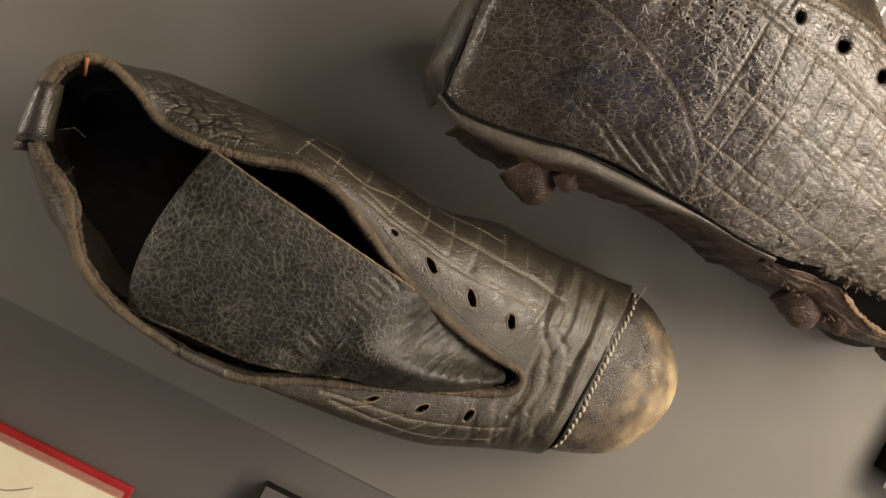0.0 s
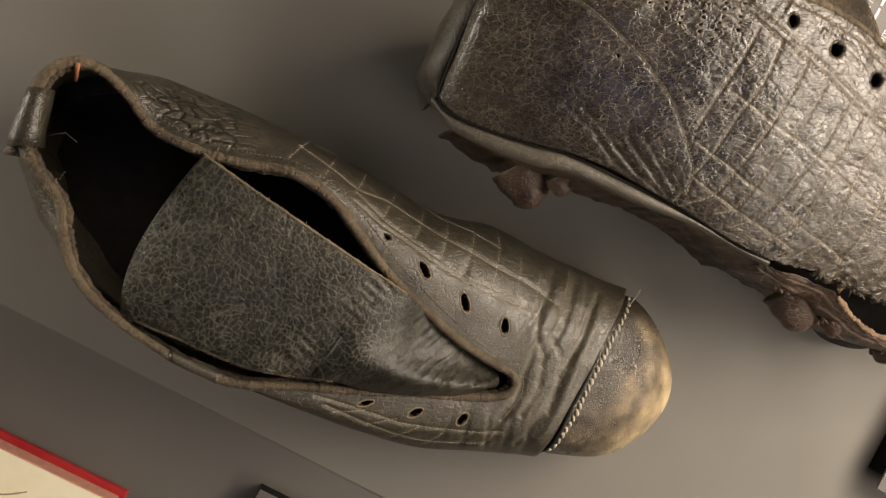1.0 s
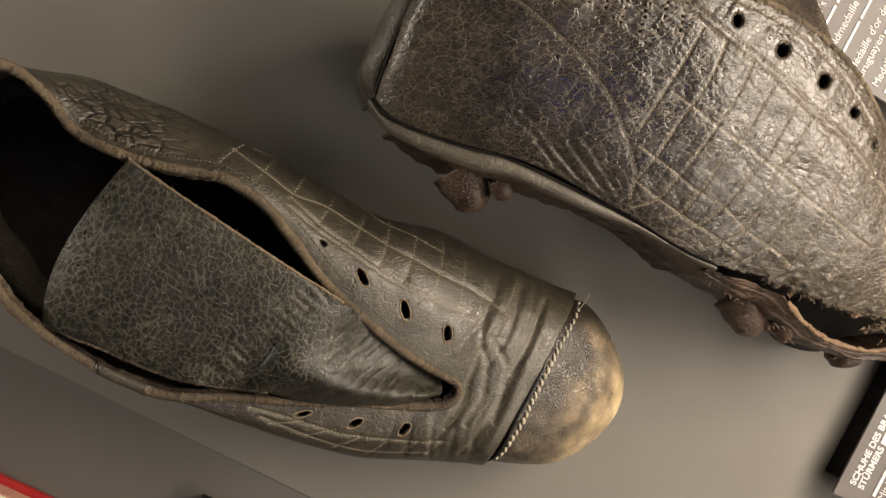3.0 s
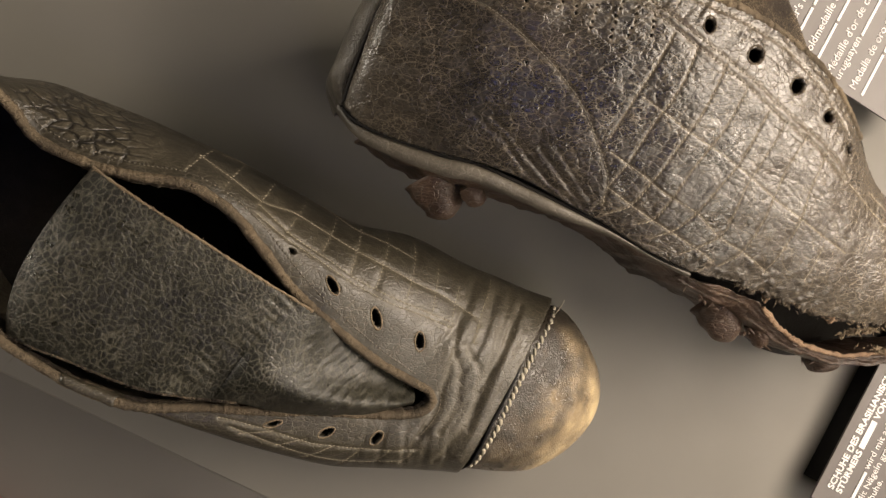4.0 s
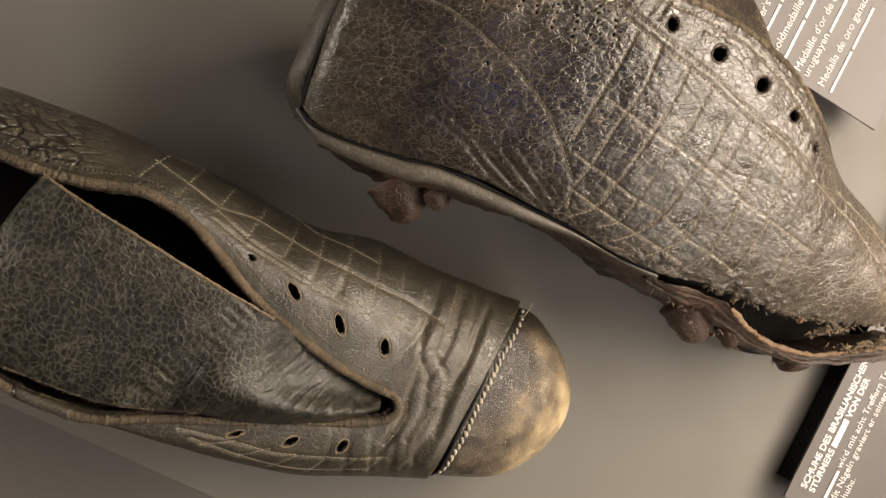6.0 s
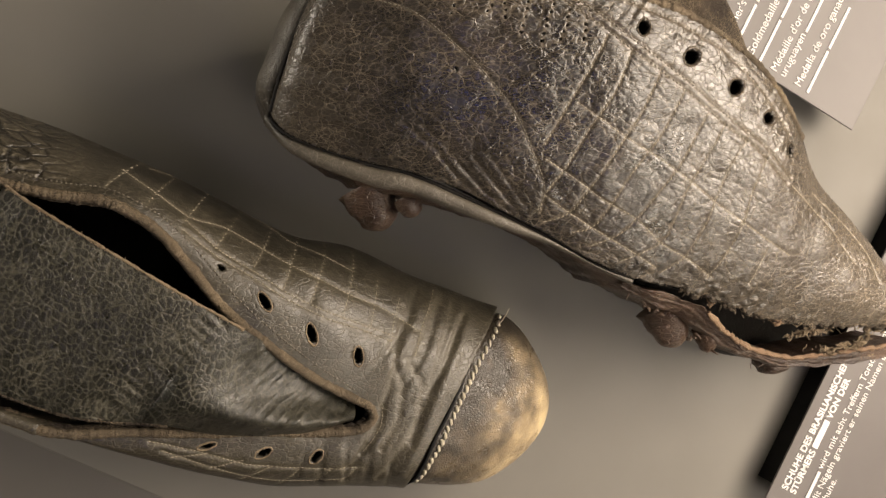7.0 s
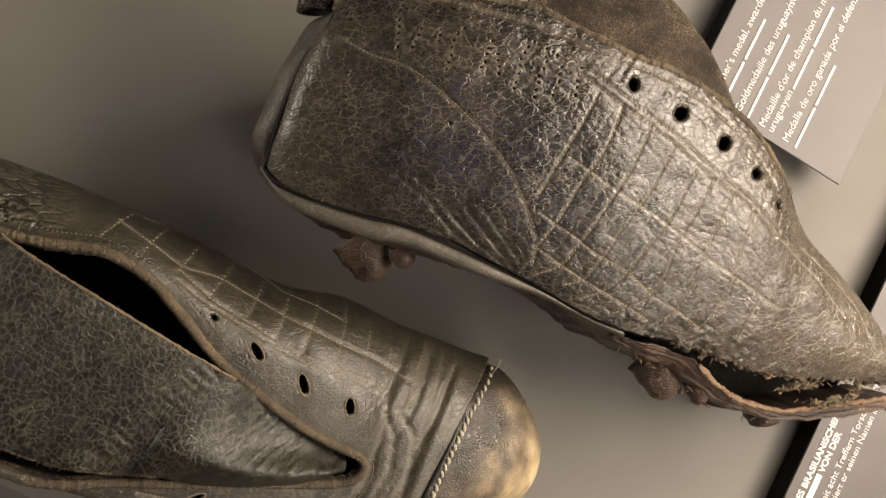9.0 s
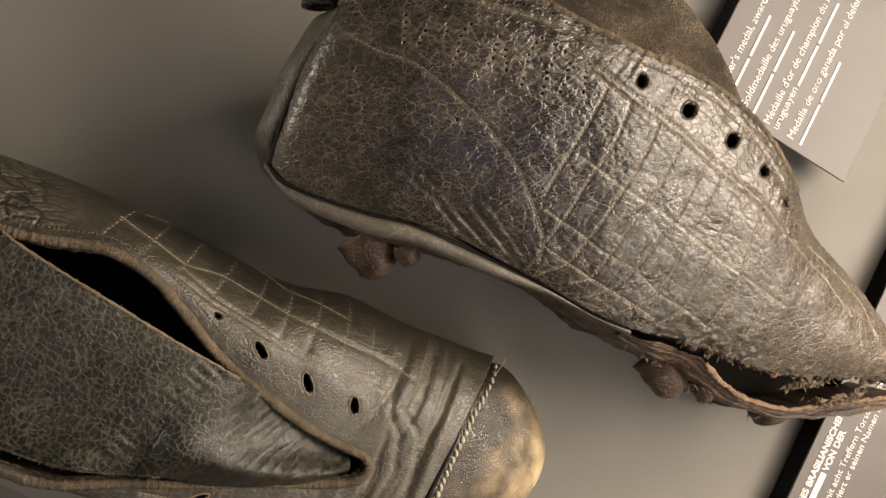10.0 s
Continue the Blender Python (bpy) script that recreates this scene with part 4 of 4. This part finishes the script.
tufts([(190, -18, 84), (205, -22, 81), (222, -29, 76), (240, -35, 72)], None, side_boot, M_SUEDE, 22, 0.0024, 5)
tufts([(240, -35, 72), (255, -39, 69), (268, -42, 66)], None, side_boot, M_SUEDE_PALE, 12, 0.0018, 6)
tufts([(276, -53, 57), (287, -52, 55), (296, -51, 54), (300, -45, 55)], None, side_boot, M_SUEDE_PALE, 90, 0.0022, 12)
tufts([(255, -44, 63), (266, -43, 63), (278, -40, 62)], None, side_boot, M_SUEDE_PALE, 70, 0.0022, 13)
tufts([(200, -20, 79), (215, -24, 76), (230, -28, 73), (246, -36, 70)], None, side_boot, M_FLESH, 60, 0.0020, 14)
tufts([(268, -44, 62), (280, -42, 62), (292, -44, 58)], None, side_boot, M_SUEDE_PALE, 14, 0.0022, 7)
tufts([(298, -46, 55), (306, -44, 53), (314, -48, 50)], None, side_boot, M_SUEDE_PALE, 30, 0.0024, 8)
tufts([(180, -20, 78), (200, -33, 68), (228, -50, 60), (246, -57, 56)], None, side_boot, M_SOLE, 24, 0.0035, 9)


def leather_stud(base, tip, r0, r1, seed, label=""):
    """A stacked leather stud that stands out from the sole."""
    base, tip = Vector(base), Vector(tip)
    axis = (tip - base).normalized()
    e = axis.cross(Vector((0, 0, 1))).normalized()
    g = axis.cross(e)
    v = []
    for k in range(13):
        f = k / 12
        r = r0 + (r1 - r0) * f
        r *= (1.05 if (k // 3) % 2 else 0.97) * (1, 1, 1, 1, 1, 1, 1, 1, 0.97, 0.92, 0.82, 0.62, 0.25)[k]
        for s in range(24):
            a = 2 * math.pi * s / 24
            d = e * math.cos(a) + g * math.sin(a)
            w = r * (1 + 0.16 * noise.noise(d * 1.6 + Vector((seed, f * 3, 0))) + 0.06 * noise.noise(d * 6 + Vector((seed, f * 9, 0))))
            v.append(base + (tip - base) * min(f, 0.97 + 0.03 * f) + d * w)
    return under(mesh_object("stud", v, grid_faces(13, 24, True) + [tuple(range(12 * 24, 13 * 24)), tuple(range(24))[::-1]], M_SOLE), side_boot, label)


leather_stud((0.085, 0.021, 0.064), (0.0918, 0.0055, 0.066), 0.0112, 0.0058, 1, "stacked leather heel stud with a worn tip")
leather_stud((0.098, 0.017, 0.073), (0.1015, 0.0100, 0.074), 0.0045, 0.0035, 2)
leather_stud((0.203, -0.030, 0.054), (0.2105, -0.0460, 0.056), 0.0098, 0.0062, 3)
leather_stud((0.222, -0.040, 0.058), (0.2235, -0.0495, 0.056), 0.006, 0.003, 4)
leather_stud((0.2665, -0.056, 0.033), (0.268, -0.0655, 0.034), 0.009, 0.007, 5)
leather_stud((0.183, -0.006, 0.046), (0.181, -0.0175, 0.042), 0.0075, 0.004, 6)

# tongue
B_LO = spline([(140, 92, 92), (155, 87, 96), (172, 81, 97), (190, 75, 96), (208, 67, 93), (222, 59, 89)], 90)
B_UP = spline([(146, 112, 80), (168, 112, 84), (196, 108, 86), (209, 93, 88), (217, 79, 89), (224, 62, 89)], 90)
bv = []
for i, (a, b) in enumerate(zip(B_LO, B_UP)):
    for k in range(40):
        f = k / 39
        p = a + (b - a) * f
        p[2] += -0.006 + 0.010 * math.sin(f * math.pi * 0.55) * (1 - i / 110) - (0.006 * max(0, f - 0.9) / 0.1) + wrinkle(p, 0.0012)
        bv.append(p)
tongue = under(mesh_object("tongue", bv, grid_faces(90, 40), M_SUEDE), side_boot, "rough brown suede tongue")
so = tongue.modifiers.new("thickness", "SOLIDIFY")
so.thickness = 0.0022
settle(side_boot)


# ---- signs and book ----
def text_line(words, origin, size, parent, bold=0.0):
    """Raised white lettering that starts at origin and runs along the sign."""
    cu = bpy.data.curves.new("text_line", "FONT")
    cu.body, cu.size, cu.extrude, cu.offset = words, size, 0.00015, bold
    tmp = new("text_line", cu)
    bpy.context.view_layer.update()
    me = bpy.data.meshes.new_from_object(tmp.evaluated_get(bpy.context.evaluated_depsgraph_get()))
    wide = max((v.co.x for v in me.vertices), default=0)
    bpy.data.objects.remove(tmp)
    me.materials.clear()
    me.materials.append(M_WHITE)
    ob = new("text_line", me)
    ob.matrix_world = Matrix.Translation(origin) @ Matrix.Rotation(ANGLE, 4, "Z")
    under(ob, parent)
    return wide


def bar(origin, start, length, height, parent):
    bm = slab_bm(start, start + length, 0, height, -0.0001, 0.0002)
    bmesh.ops.transform(bm, matrix=Matrix.Translation(origin) @ Matrix.Rotation(ANGLE, 4, "Z"), verts=bm.verts)
    return part("bar", bm, M_WHITE, parent)


def sign(corner, across, along, height, label):
    """A plate whose left lower corner, seen by a reader, is at corner."""
    c = FRAME.inverted() @ Vector((*corner, 0))
    ob = empty("sign", (corner[0], corner[1], 0), label, "sign", "caption signs")
    framed("plate", slab_bm(c.x - across, c.x, c.y, c.y + along, height - 0.0012, height, 0.0003), M_SIGN, ob)
    framed("base", slab_bm(c.x - across + 0.0003, c.x - 0.012, c.y + 0.008, c.y + along, 0, height - 0.0012), M_BLACK, ob, "black foam base")
    return ob


def lines(ob, first, height, size, rows, x_height=0.0024, bold=0.0):
    """Rows of millimetres below the first line, then words and, as numbers, letters drawn as bars."""
    for drop, *items in rows:
        at = Vector((first[0], first[1], height + 0.0002)) + DOWN * drop / 1000
        x = 0.0
        for item in items:
            if isinstance(item, str):
                x += text_line(item, at + ALONG * x, size, ob, bold) + size * 0.28
            else:
                bar(at, x, item * size * 0.5, x_height, ob)
                x += item * size * 0.5 + size * 0.28


caption = sign((0.321, 0.042), 0.088, 0.16, 0.015, "taupe caption sign with white lettering in four languages")
lines(caption, (0.2813, 0.0686), 0.015, 0.0054, [
    (-28, "Winner's medal, awarded to"), (-23, 8, 8), (-14, "Goldmedaille des uruguayischen"), (-9, 8, 8),
    (0, "M\u00e9daille d'or de champion du monde"), (5, "uruguayen", 8, 8), (14, "Medalla de oro ganada por el defensor"), (19, 8, 8)], 0.0013)
heading = sign((0.40, -0.20), 0.1425, 0.25, 0.013, "taupe caption sign with white heading and text")
lines(heading, (0.2872, -0.1270), 0.013, 0.0048, [(0, "SCHUHE DES BRASILIANISCHEN"), (4.9, "ST\u00dcRMERS", 6, "VON DER")], 0.0033, 0.00013)
lines(heading, (0.2872, -0.1270), 0.013, 0.0050, [(12.4, 6, "wird mit acht Treffern Torsch\u00fctzenk\u00f6nig."), (17.3, "Mit N\u00e4geln graviert er seinen Namen in"), (22.2, "Schuhe.")], 0.0017)
settle(caption)
settle(heading)

# red book
corner = FRAME.inverted() @ Vector((-0.0722, -0.1172, 0))
book = empty("book", (-0.1, -0.12, 0), "red-edged book lying open at a cream page with a line drawing", "book")
framed("cover", slab_bm(corner.x - 0.2, corner.x, corner.y - 0.15, corner.y, -0.0008, 0.003, 0.0008), M_RED, book)
framed("page_block", slab_bm(corner.x - 0.2, corner.x - 0.0027, corner.y - 0.15, corner.y - 0.0027, 0.003, 0.0125, 0.0006), M_PINK, book, "pink page edges")
framed("page", slab_bm(corner.x - 0.2, corner.x - 0.0031, corner.y - 0.15, corner.y - 0.0031, 0.0125, 0.013, 0.0002), M_PAPER, book, "cream paper page")
for pts in (((0, 40), (14, 33), (26, 34), (40, 26)), ((0, 26), (12, 28), (22, 22), (38, 20), (56, 12)), ((18, 36), (24, 26), (32, 14), (42, 8)), ((34, 32), (44, 22), (58, 19), (70, 9)), ((2, 14), (16, 12), (26, 6))):
    line = spline([(*tuple(FRAME @ Vector((corner.x * 1000 - 62 + u, corner.y * 1000 - 8 - v, 0)))[:2], 13.1) for u, v in pts], 40)
    tube("drawn_line", [p + np.array((0.0004 * noise.noise(Vector(p) * 400), 0, 0)) for p in line], 0.0003, M_INK, book, 4, False, 0.3, 0.6)
settle(book)

stand = empty("small_sign", (-0.01, -0.125, 0), "small dark sign on a black base", "sign", "caption signs")
c = FRAME.inverted() @ Vector((-0.016, -0.1165, 0))
framed("plate", slab_bm(c.x, c.x + 0.08, c.y - 0.05, c.y, 0.0088, 0.01, 0.0003), M_SIGN, stand)
framed("base", slab_bm(c.x + 0.0003, c.x + 0.0797, c.y - 0.05, c.y - 0.0003, -0.004, 0.0088), M_BLACK, stand)
settle(stand)
